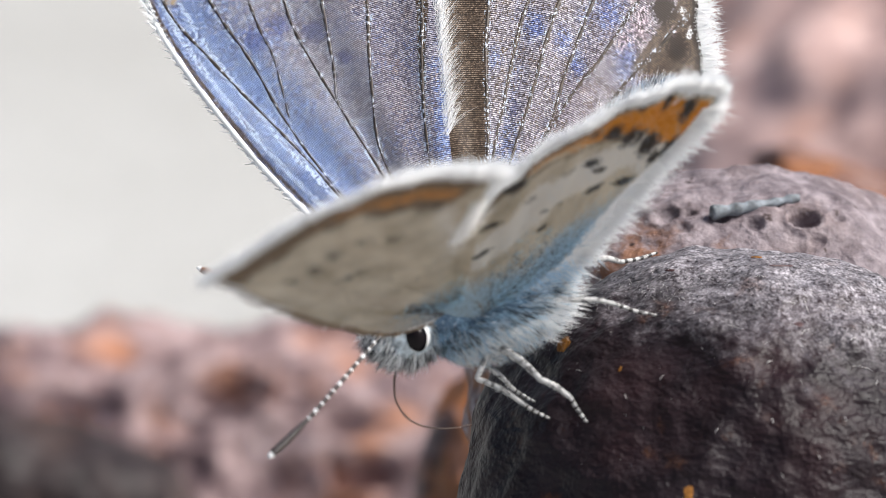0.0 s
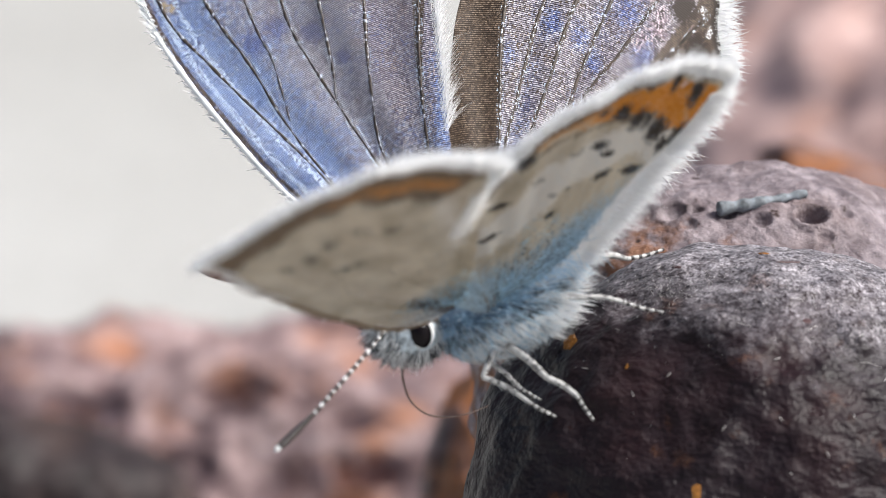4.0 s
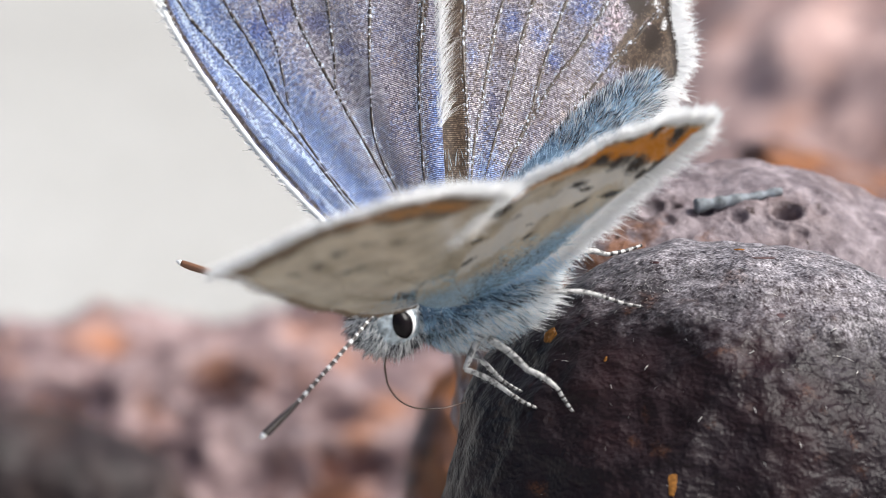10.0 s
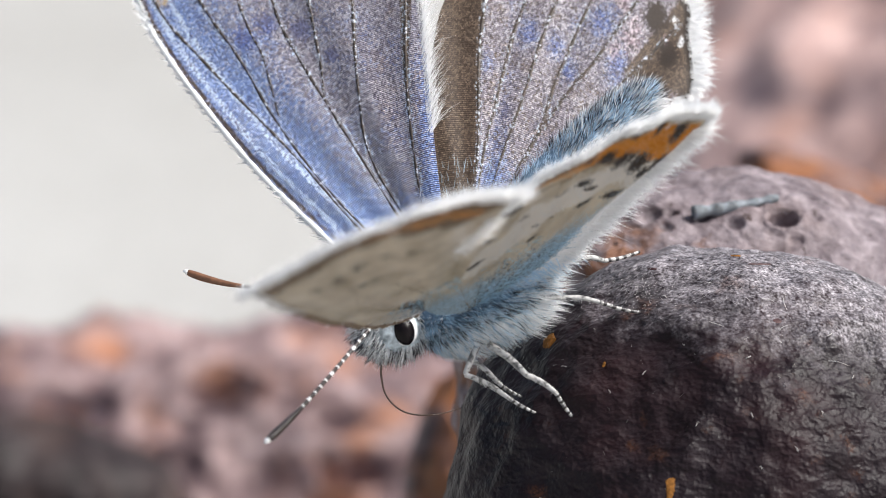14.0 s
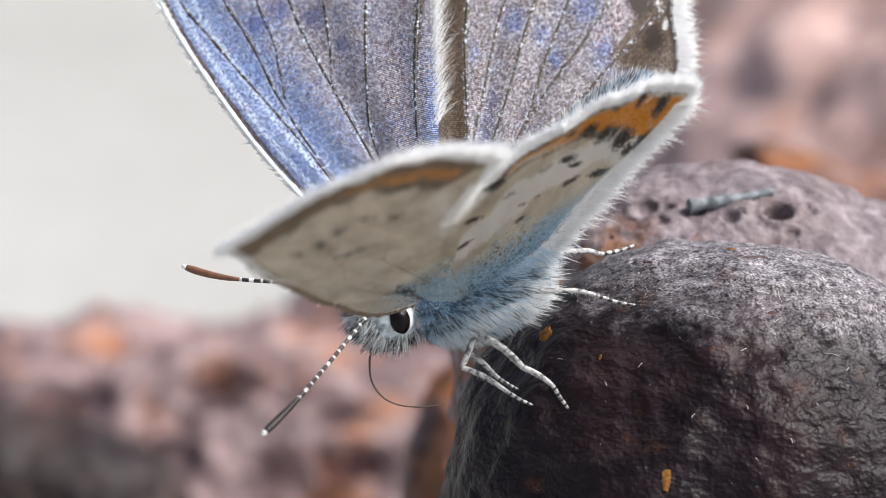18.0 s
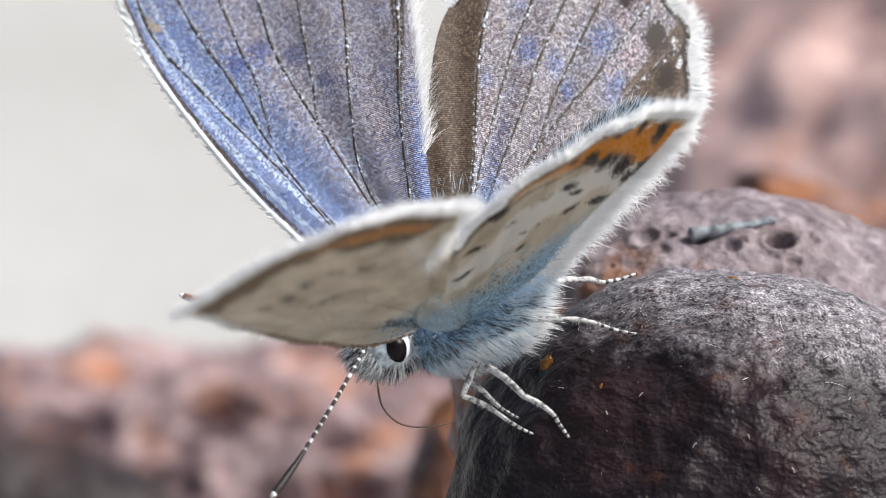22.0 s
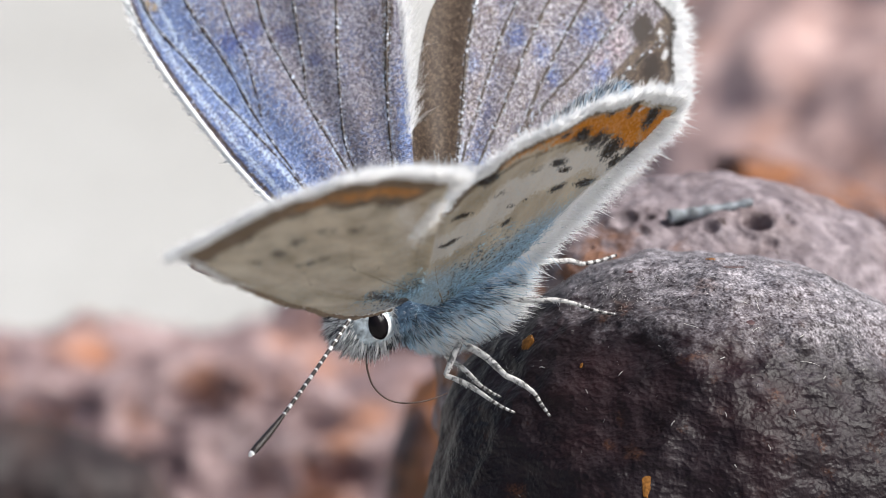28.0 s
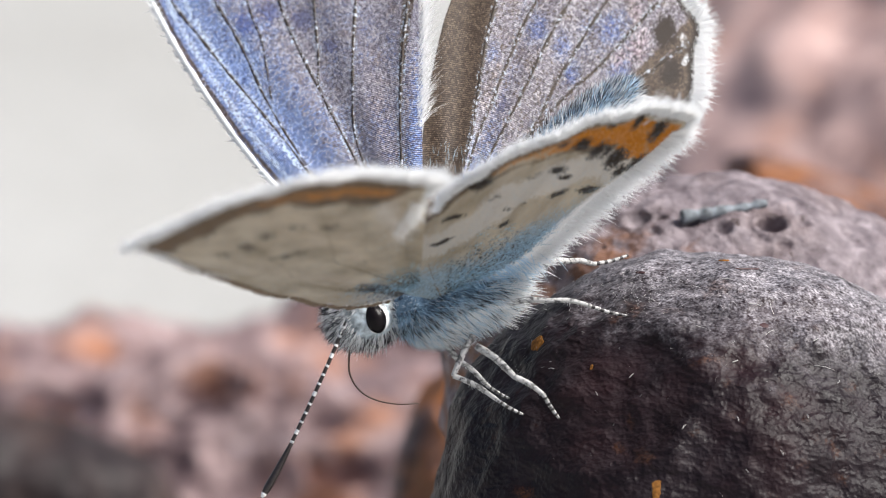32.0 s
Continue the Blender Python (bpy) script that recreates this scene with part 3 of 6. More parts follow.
def camber(p, fore, hind=False, far=False):
    """Height of the membrane over its plane: pleats between the veins, a shallow arch, the forewing's rear drawn back."""
    rad = np.hypot(p[:, 0], p[:, 1])
    ang = np.arctan2(p[:, 1], p[:, 0] + 1e-6)
    z = 0.05 * np.cos(ang * 26) * np.clip(rad / 6, 0, 1) + 0.10 * np.sin(np.clip(rad / 12, 0, 1) * math.pi)
    if fore:
        v = np.clip((-p[:, 1] / (0.53 * p[:, 0] + 0.3) + 0.25) / 1.2, 0, 1)
        z = z - 0.25 * v * v * (3 - 2 * v) * np.clip((10.4 - p[:, 0]) / 2.5, 0.12, 1) * np.clip((p[:, 0] - 1.0) / 3.5, 0.3, 1)
    if far:
        v = np.clip((-p[:, 1] / (0.53 * p[:, 0] + 0.3)) / 0.9, 0, 1)
        z = z + 0.42 * v * v * (3 - 2 * v)
    if hind:
        v = np.clip((p[:, 1] - 0.2) / 2.2, 0, 1)
        z = z + 0.12 * v * v * (3 - 2 * v) * np.clip(p[:, 0] / 3, 0, 1)
    return z


def wing_mesh(name, outline, margin, size, upper_front, paint_upper, paint_under, veins, far_hind):
    """A thin cambered membrane with two faces; margin: which outline knots (from, to) are the outer margin."""
    n, rings = 300, 96
    o = spline(outline, n)
    a, b = int(margin[0] / (len(outline) - 1) * n), int(margin[1] / (len(outline) - 1) * n)
    # the outer margin is faintly scalloped
    w = np.zeros(n)
    w[a:b] = np.sin(np.linspace(0, math.pi, b - a)) * np.cos(np.linspace(0, 14 * math.pi, b - a))
    out = np.diff(o, axis=0, prepend=o[:1])
    nrm = np.stack([-out[:, 1], out[:, 0]], 1)
    nrm /= np.linalg.norm(nrm, axis=1)[:, None] + 1e-9
    o = o + nrm * (w * 0.06)[:, None]
    r = np.linspace(0.02, 1, rings) ** 0.85
    p = (o[None] * r[:, None, None]).reshape(-1, 2)
    edge = o[a:b]
    d = to_line(p, edge[::2])
    dv = np.minimum.reduce([to_line(p, spline(line, 70)) for line in veins])
    di = to_line(p, o[b:])
    dc = to_line(p, o[4:a])
    along = np.array([np.argmin(np.hypot(edge[:, 0] - x, edge[:, 1] - y)) for x, y in p[::7]], float) / (b - a)
    along = np.repeat(along, 7)[:len(p)]
    fore = outline is FORE_FAR or outline is FORE_NEAR
    z = camber(p, fore and not upper_front, not fore and not upper_front, fore and upper_front)
    g = grown(p, size, far_hind)
    front = np.column_stack([g, z + 0.02])
    rear = np.column_stack([g, z - 0.02])
    m = len(p)
    faces, idx = [], []
    grid = np.arange(m).reshape(rings, n)
    q = np.stack([grid[:-1, :-1], grid[1:, :-1], grid[1:, 1:], grid[:-1, 1:]], -1).reshape(-1, 4)
    faces = np.concatenate([q[:, ::-1], q + m])
    # round the rim
    rim = [(int(grid[-1, i]), int(grid[-1, i + 1]), int(grid[-1, i + 1] + m), int(grid[-1, i] + m)) for i in range(n - 1)]
    idx = [0] * len(q) + [1] * len(q) + [0] * len(rim)
    mats = [M_UPPER, M_UNDER] if upper_front else [M_UNDER, M_UPPER_LIT_THROUGH]
    me = from_arrays(name, np.concatenate([front, rear]), faces.tolist() + rim, mats, idx)
    up, un = paint_upper(p, d, along, dv, di, dc), paint_under(p, d, along, dv, di, dc)
    for key in ("blue", "brown", "spot", "dark", "worn", "orange", "pale", "soot", "white", "pink"):
        zero = np.zeros(m)
        f, s = (up, un) if upper_front else (un, up)
        data = np.concatenate([f.get(key, zero), s.get(key, zero)]).astype(np.float32)
        me.attributes.new(key, 'FLOAT', 'POINT').data.foreach_set("value", data)
    return me, grown(o, size, far_hind), (a, b)


def fore_upper(p, d, s, dv, di, dc):
    x, y = p[:, 0], p[:, 1]
    ang = y / (x + 0.6)
    blue = 0.04 + 0.54 * np.clip((ang + 0.09) / 0.18, 0, 1) * np.clip((15 - x) / 4, 0, 1) + 0.4 * np.clip((3.8 - np.hypot(x, y)) / 2.5, 0, 1)
    behind = to_line(p, spline(FORE_VEINS[6], 70))
    last = np.clip((-0.62 * x + 0.55 - y) / 0.2, 0, 1) * (behind > 0.1)
    blue = blue + 0.30 * last * np.clip((6.5 - x) / 2.5, 0, 1)
    spot = bumps(p, [(8.57, -0.53, .30, .25), (7.88, -1.08, .30, .24), (8.6, 0.10, .34, .28), (6.76, -1.25, .2, .18)])
    brown = np.maximum(between(d, -1, 0.75, 0.5), 0.75 * between(behind, -1, 0.05 + 0.042 * np.clip(x - 4, 0, 5), 0.06) * np.clip((x - 3.6) / 1.5, 0, 1))
    brown = np.maximum(brown, 0.68 * between(to_line(p, spline(FORE_VEINS[5], 70)), -1, 0.03 + 0.025 * np.clip(x - 5.5, 0, 4), 0.05) * (x > 5.5))
    brown = np.maximum(brown, 0.42 * last * np.clip((x - 4.5) / 2.5, 0, 1))
    brown = np.maximum(brown, 0.70 * between(dc, 0.08, 0.19, 0.06) * np.clip((x - 1) / 3, 0, 1))
    streak = np.maximum(between(dc, 0.26, 0.44, 0.1), between(dc, 0.62, 0.82, 0.12)) * (x > 1.0)
    return dict(blue=blue, spot=spot, brown=brown, dark=between(d, -1, 0.3, 0.25),
                pale=np.maximum(0.44 * between(dv, 0.05, 0.12, 0.04), 0.53 * streak), white=0.55 * between(dc, -1, 0.10, 0.06),
                worn=0.62 * bumps(p, [(11.05, 1.15, .28, .13), (10.8, 1.08, .16, .1)]))


def fore_under(p, d, s, dv, di, dc):
    x, y = p[:, 0], p[:, 1]
    wav = np.cos(s * 15 * math.pi)
    rear = np.clip((s - 0.30) / 0.25, 0, 1)
    brown = 0.95 * between(d, -1, 1.34 + 0.12 * rear + 0.10 * wav, 0.4) * np.clip((0.97 - s) / 0.2, 0, 1)
    orange = (0.47 + 0.05 * rear) * between(d, 0.48, 1.14 + 0.10 * wav, 0.3) * np.clip((s - 0.14) / 0.15, 0, 1) * np.clip((0.86 - s) / 0.1, 0, 1)
    dark = 0.52 * between(d, 1.2, 1.62 + 0.10 * wav, 0.3) * np.clip((wav + 0.35) / 0.5, 0, 1)
    dark = np.maximum(dark, 0.58 * bumps(p, [(10.54, -0.47, .40, .2), (10.54, -1.05, .42, .24), (10.26, -1.78, .42, .26), (9.24, -2.14, .42, .26), (10.9, 0.1, .3, .16)]))
    for k in range(7):
        dark = np.maximum(dark, 0.56 * bumps(p, [(7.96 + 0.142 * k, -0.66 + 0.072 * k, .22, .11)]))
    dark = np.maximum(dark, 0.66 * between(d, -1, 0.10, 0.08))
    rim = np.maximum(between(dc, -1, 0.16, 0.1) * np.clip(x / 4, 0, 1), 0.72 * between(dv, -1, 0.05, 0.06) * np.clip((11 - x) / 3, 0, 1))
    soot = np.maximum(0.5 * np.clip((2.6 - np.hypot(x - 0.6, (y - 0.2) * 1.6)) / 2, 0, 1),
                      1.15 * np.clip(1.2 - np.abs(y - 0.45) / 0.36, 0, 1) * np.clip((3.6 - x) / 1.6, 0, 1))
    return dict(brown=np.maximum(brown, 0.62 * rim), orange=orange, dark=dark, soot=soot,
                blue=0.55 * np.clip((3.2 - np.hypot(x, y * 1.4)) / 2.2, 0, 1),
                pale=0.55 * between(y + 0.36 * x, -0.9, 0.25, 1.1) * np.clip((x - 2.5) / 2, 0, 1) * np.clip((9.6 - x) / 1.2, 0, 1))


def hind_upper(p, d, s, dv, di, dc):
    x, y = p[:, 0], p[:, 1]
    strip = between(y - 0.25 * x, 0.02, 9, 0.16)
    blue = 0.42 * np.clip((4.4 - np.hypot(x, y)) / 2, 0, 1) + 0.22 * between(y - 0.16 * x, -0.5, 0.0, 0.3) + 0.46 * bumps(p, [(6.4, 0.31, .4, .3), (6.5, -0.45, .42, .32), (5.96, -0.97, .35, .3), (7.65, -1.45, .6, .45),
                                                                            (6.85, -2.19, .6, .42), (7.2, -0.9, .5, .3), (5.2, 1.15, .3, .2)])
    dark = np.maximum(0.9 * between(d, -1, 0.18, 0.15), bumps(p, [(8.75, -2.84, .50, .34), (7.85, -3.42, .42, .26), (9.2, -1.75, .35, .25), (8.9, -0.6, .3, .25), (8.6, 0.4, .3, .22)]))
    spot = 0.62 * bumps(p, [(6.38, 0.31, .30, .24), (6.49, -0.45, .32, .26), (6.85, -2.19, .42, .34), (7.65, -1.45, .40, .30), (5.96, -0.97, .26, .2), (4.3, 0.35, .3, .2)])
    brown = np.maximum(np.maximum(strip, 0.38), 0.58 * between(dv, -1, 0.10, 0.10) * np.clip(x / 4, 0, 1))
    brown = np.maximum(brown, 0.9 * np.clip((-y - 0.36 * x + 0.18) / 0.15, 0, 1) * np.clip((x - 6.2) / 0.8, 0, 1))
    pink = 0.75 * bumps(p, [(7.9, -2.35, .75, .32), (7.2, -2.0, .4, .2), (8.6, -1.9, .4, .25), (8.2, -3.25, .3, .12)])
    return dict(blue=blue, brown=brown, dark=dark, spot=spot, pink=pink, pale=0.4 * between(dv, 0.05, 0.11, 0.04),
                white=np.maximum(0.6 * bumps(p, [(8.35, -3.66, .22, .10), (8.9, -3.35, .14, .12)]),
                                 0.95 * between(di, -1, 0.9, 0.8) * np.clip((6.8 - x) / 1.5, 0, 1)))


def hind_under(p, d, s, dv, di, dc):
    x, y = p[:, 0], p[:, 1]
    wav = np.cos(s * 15 * math.pi)
    rear = np.clip((s - 0.35) / 0.45, 0, 1)
    inner = 0.62 + 1.15 * rear
    orange = between(d, 0.14 + 0.12 * rear, inner + 0.10 * wav, 0.2) * np.clip((s - 0.10) / 0.1, 0, 1) * (0.47 + 0.53 * np.clip((s - 0.38) / 0.2, 0, 1))
    brown = np.maximum(np.maximum(0.62, 0.70 * np.clip((0.62 - s) / 0.15, 0, 1)) * between(d, -1, 0.16 + 0.22 * np.clip((0.66 - s) / 0.2, 0, 1), 0.16), 0.55 * between(d, inner - 0.12, inner + 0.22 + 0.12 * wav, 0.2) * np.clip((s - 0.1) / 0.1, 0, 1) * np.clip((0.75 - s) / 0.2, 0.4, 1))
    brown = np.maximum(brown, 0.72 * between(d, inner - 0.20 + 0.18 * wav, inner + 0.22 + 0.18 * wav, 0.16) * np.clip((s - 0.4) / 0.1, 0, 1))
    dark = 0.66 * between(d, -1, 0.09, 0.07)
    dark = np.maximum(dark, bumps(p, [(7.30, -1.2, .30, .26), (6.98, -1.8, .40, .27), (6.75, -2.2, .32, .2), (6.3, -2.65, .46, .30), (5.85, -3.5, .46, .34), (5.7, -3.05, .32, .22),
                                      (7.46, -3.49, .50, .20), (8.08, -2.65, .42, .17), (6.75, -4.28, .28, .2), (8.2, -1.75, .2, .12), (7.45, -0.55, .13, .18)]))
    dark = np.maximum(dark, bumps(p, [(4.75, 1.8, .14, .34), (3.55, 1.73, .12, .36), (6.41, 1.68, .32, .42), (4.98, -1.42, .17, .27), (4.9, -2.4, .17, .32),
                                      (6.17, -0.91, .18, .24), (5.83, -1.25, .12, .18), (3.76, -0.2, .17, .18), (3.38, -2.46, .12, .18)]))
    dark = np.maximum(dark, 0.55 * bumps(p, [(6.16, -0.16, .16, .24), (5.28, 0.7, .15, .26), (4.62, 0.08, .11, .17), (4.64, -0.43, .10, .15), (3.48, -1.26, .10, .14)]))
    blue = np.maximum(0.85 * np.clip((4.3 - x + 0.8 * (-y - 1.5)) / 1.7, 0, 1) * np.clip((0.5 - y) / 1.4, 0, 1), 0.75 * np.clip((2.7 - x) / 1.3, 0, 1))
    pale = 0.7 * between(d, 1.3, 3.0, 0.6)
    soot = 0.38 * np.clip((4.0 - x) / 2, 0, 1) * np.clip((1.6 - y) / 1.5, 0, 1)
    return dict(orange=orange, brown=brown, dark=dark, blue=np.clip(blue, 0, 0.85), pale=pale, soot=soot,
                white=np.maximum(0.95 * between(di, -1, 0.7, 0.7) * np.clip((6.0 - x) / 1.5, 0, 1), 0.55 * bumps(p, [(8.0, -3.35, .22, .34), (7.85, -3.0, .14, .16)])))


FORE_VEINS = [[(0, 0.35), (2.5, 0.72), (5.0, 0.86), (7.33, 1.09), (8.9, 1.22), (10.7, 1.30), (12.9, 0.75)],
              [(0, 0.30), (3.5, 0.72), (6.16, 0.72), (8.14, 0.5), (9.53, 0.45), (10.97, 0.3), (14.0, -0.15)],
              [(6.3, 0.6), (7.83, 0.05), (8.69, -0.1), (10.18, -0.45), (13.9, -1.3)],
              [(0, 0.05), (2.2, -0.15), (4.09, -0.32), (5.51, -0.44), (7.44, -0.63), (8.48, -0.8), (9.47, -1.13), (13.6, -2.5)],
              [(5.6, -0.45), (6.02, -0.53), (6.69, -0.89), (7.8, -1.39), (8.68, -1.78), (12.7, -3.6)],
              [(0, 0.0), (2.0, -0.25), (4.05, -0.53), (5.59, -1.28), (6.61, -1.85), (7.81, -2.55), (11.1, -4.3)],
              [(0, -0.1), (1.8, -0.65), (3.34, -1.39), (4.29, -1.9), (5.35, -2.53), (6.75, -3.45), (8.6, -4.45)]]
HIND_VEINS = [[(0, 0.3), (2.5, 1.7), (5.0, 2.2), (6.4, 2.0)],
              [(0, 0.2), (2.5, 0.9), (4.7, 1.2), (7.2, 1.0)],
              [(0, 0.1), (2.6, 0.35), (4.9, 0.3), (7.6, 0.15)],
              [(3.6, 0.3), (4.2, -0.15), (5.2, -0.35), (7.9, -0.6)],
              [(0, 0.0), (2.8, -0.1), (5.2, -0.55), (8.1, -1.5)],
              [(0, -0.1), (2.5, -0.5), (4.5, -1.15), (8.1, -2.9)],
              [(0, -0.2), (2.0, -0.9), (4.4, -2.2), (7.2, -4.1)]]
HIND_FAR_VEINS = [[(0, 0.2), (2.87, 0.72), (5.2, 1.40), (6.6, 1.66), (7.7, 1.75)],
                  [(0, 0.15), (3.06, 0.61), (4.06, 0.64), (5.13, 0.69), (6.08, 0.71), (7.0, 0.64), (8.8, 0.45)],
                  [(0, 0.1), (2.5, 0.15), (4.69, 0.02), (6.05, -0.02), (7.42, -0.15), (9.2, -0.4)],
                  [(2.6, -0.35), (4.34, -0.65), (5.44, -0.7), (6.52, -0.83), (7.98, -1.04), (9.5, -1.35)],
                  [(0, 0.0), (2.8, -0.3), (5.18, -0.99), (6.56, -1.54), (8.38, -2.11), (9.7, -2.5)],
                  [(0, -0.1), (2.5, -0.75), (4.6, -1.6), (6.76, -2.52), (7.72, -2.97), (8.8, -3.5)]]


def build_wing(root, name, fore, near, size, rng, label):
    outline, margin = (FORE_NEAR if near else FORE_FAR, (6.6, 14.7 if near else 13.6)) if fore else (HIND if near else HIND_FAR, (4.0, 11.3))
    paint_u, paint_d = (fore_upper, fore_under) if fore else (hind_upper, hind_under)
    far_hind = not fore and not near
    veins = FORE_VEINS if fore else HIND_VEINS if near else HIND_FAR_VEINS
    me, o, (a, b) = wing_mesh(name, outline, margin, size, not near, paint_u, paint_d, veins, far_hind)
    wing = part(name, me, root, label=label)
    for line in veins:
        c = spline(line, 26)
        z = camber(c, fore and near, near and not fore, fore and not near)
        c = grown(c, size, far_hind)
        v, f = tube(np.column_stack([c, z]), np.linspace(0.035, 0.022, 26) if near else np.linspace(0.040, 0.066, 26) * (1 + 0.3 * np.sin(np.arange(26) * 2.1)), 6, 0.7)
        part("vein", from_arrays("vein", v, f, [M_VEIN_PALE if near else M_VEIN_DARK]), wing)
    # white fringe along the outer margin, soft hairs along the edge next to the body
    t = np.diff(o, axis=0, prepend=o[:1])
    nrm = np.stack([-t[:, 1], t[:, 0]], 1)
    nrm /= np.linalg.norm(nrm, axis=1)[:, None] + 1e-9
    count = 3800 if fore else 3000
    u = rng.uniform(a - (8 if fore and near else 3), b + 2, count)
    k = np.clip(u.astype(int), 1, len(o) - 1)
    root_p = o[k] + (o[np.clip(k + 1, 0, len(o) - 1)] - o[k]) * (u - k)[:, None] - nrm[k] * rng.uniform(0, 0.12, (count, 1))
    dirs = np.column_stack([nrm[k] + rng.normal(size=(count, 2)) * 0.22, rng.normal(size=count) * 0.05])
    rr = np.column_stack([root_p, 0.012 * rng.normal(size=count) + camber(root_p / size, fore and near, near and not fore, fore and not near)])
    ends = np.clip(np.minimum(u - a + (14 if fore and near else 0), b - u) / 25 + 0.45, 0.45, 1)
    part("fringe", strands("fringe", rr, dirs, rng.uniform(*((0.50, 0.74) if near else (0.46, 0.82)), count) * ends, 0.055, M_WHITE_HAIR, rng=rng), wing,
         label="white hair fringe along the wing's margin", kind="stuff")
    if fore:
        lo, hi, n2, length, mat = b + 4, len(o) - 20, 650 if near else 1300, (0.45, 0.9) if near else (0.5, 1.2), M_WHITE_HAIR
    else:
        lo, hi, n2, length, mat = b + 2, len(o) - 12, 3000, (0.35, 0.85), M_WHITE_HAIR
    u = rng.uniform(lo, hi, n2)
    k = u.astype(int)
    root_p = o[k] + (o[k + 1] - o[k]) * (u - k)[:, None] - nrm[k] * rng.uniform(0, (0.4 if near else 0.15) if fore else 0.45, (n2, 1))
    back = o[k] / (np.linalg.norm(o[k], axis=1)[:, None] + 1e-6)
    sgn = 1.0 if near else -1.0
    dirs = np.column_stack([nrm[k] * ((0.16 if near else 0.45) if fore else 1.0) + (1.0 if fore else 0.25) * back + rng.normal(size=(n2, 2)) * (0.1 if fore else 0.3), sgn * rng.uniform(-0.1, 0.5, n2)])
    rr = np.column_stack([root_p, camber(root_p / size, fore and near, near and not fore, fore and not near) + 0.03])
    part("hair", strands("hair", rr, dirs, rng.uniform(*length, n2), 0.017 if fore else 0.036, mat, rng=rng), wing, label="soft white hairs", kind="stuff")
    # white front edge
    if fore:
        c = np.column_stack([o[3:a], camber(o[3:a] / size, False)])
        v, f = tube(c, np.linspace(0.10, 0.06 if near else 0.11, len(c)) * (1.0 + 0.3 * np.sin(np.arange(len(c)) * 1.7) * np.sin(np.arange(len(c)) * 0.61)) * (1.0 if near else 0.8), 7, 0.8)
        part("costa", from_arrays("costa", v, f, [M_COSTA if near else M_WHITE]), wing, label="brown front edge" if near else "white front edge")
        m = 900 if near else 2600
        k = rng.integers(2, a, m)
        root_p = o[k] - nrm[k] * rng.uniform(-0.04, 0.14, (m, 1))
        along = t[k] / (np.linalg.norm(t[k], axis=1)[:, None] + 1e-9)
        dirs = np.column_stack([(0.16 if near else 0.42) * nrm[k] + along + rng.normal(size=(m, 2)) * 0.14, rng.normal(size=m) * 0.1])
        part("front_edge", strands("front_edge", np.column_stack([root_p, np.full(m, 0.05)]), dirs, rng.uniform(0.12, 0.34 if near else 0.46, m), 0.05,
                                     M_WHITE_HAIR if near else M_WHITE, rng=rng), wing, kind="stuff")
    # hairs lying on the membrane near the base
    n3 = 700 if not fore else 350
    ang = rng.uniform(-0.75, 0.55, n3) if not fore else rng.uniform(-0.5, 0.35, n3)
    rad = rng.uniform(0.2, 3.6 if not fore else 3.0, n3)
    rr = np.column_stack([np.cos(ang) * rad, np.sin(ang) * rad, np.full(n3, 0.05)])
    dirs = np.column_stack([np.cos(ang), np.sin(ang), rng.uniform(0.12, 0.45, n3)]) + rng.normal(size=(n3, 3)) * 0.12
    part("hair", strands("hair", rr, dirs, rng.uniform(0.2, 0.5, n3), 0.022, M_BLUE_HAIR if near else M_PALE_BLUE_HAIR, rng=rng), wing,
         label="blue-grey hairs at the wing's base", kind="stuff")
    if near and not fore:
        n4 = 500
        u = rng.uniform(0, 0.6, n4)
        rr = np.column_stack([0.2 + 1.9 * u + rng.normal(size=n4) * 0.25, -0.6 - 2.3 * u + rng.normal(size=n4) * 0.3, 0.06 + 0 * u])
        dirs = np.column_stack([-0.75 + 0.5 * u, -0.75 + 0 * u, rng.uniform(0.15, 0.8, n4)]) + rng.normal(size=(n4, 3)) * 0.2
        part("hair", strands("hair", rr, dirs, rng.uniform(0.3, 0.7, n4), 0.024, M_PALE_BLUE_HAIR, rng=rng), wing, label="pale hairs over the wing's root",
             kind="stuff")
    return wing


def ellipsoid_fur(root, at, radii, count, length, width, mat, flow, rng, keep=None, label="", lift=0.7, name="fur"):
    """Hairs on an ellipsoid (own axes), combed along flow."""
    d = rng.normal(size=(count * 2, 3))
    d /= np.linalg.norm(d, axis=1)[:, None]
    if keep is not None:
        d = d[keep(d)]
    d = d[:count]
    r = np.asarray(radii, float)
    p = d * r
    nrm = d / r
    nrm /= np.linalg.norm(nrm, axis=1)[:, None]
    dirs = nrm * lift + np.asarray(flow, float) * (1 - 0.3 * lift) + rng.normal(size=(len(d), 3)) * 0.18
    dirs /= np.linalg.norm(dirs, axis=1)[:, None]
    # hairs lean together into small pointed tufts
    lead = p[:max(8, len(p) // 16)]
    tuft = np.concatenate([np.argmin(((q[:, None] - lead[None]) ** 2).sum(2), 1) for q in np.array_split(p, 12)])
    reach = 0.8 * length[1]
    dirs = dirs * 0.6 * reach + (lead[tuft] + dirs[tuft] * reach - p) * 0.4
    me = strands(name, p * 0.97, dirs, rng.uniform(*length, len(d)), width, mat, rng=rng,
                 bend=np.asarray(flow, float) * 0.25 + np.zeros((len(d), 3)) + rng.normal(size=(len(d), 3)) * 0.08)
    ob = part(name, me, root, label=label, kind="stuff")
    return ob


def place(ob, xyz):
    ob.location = [c * MM for c in xyz]
    return ob


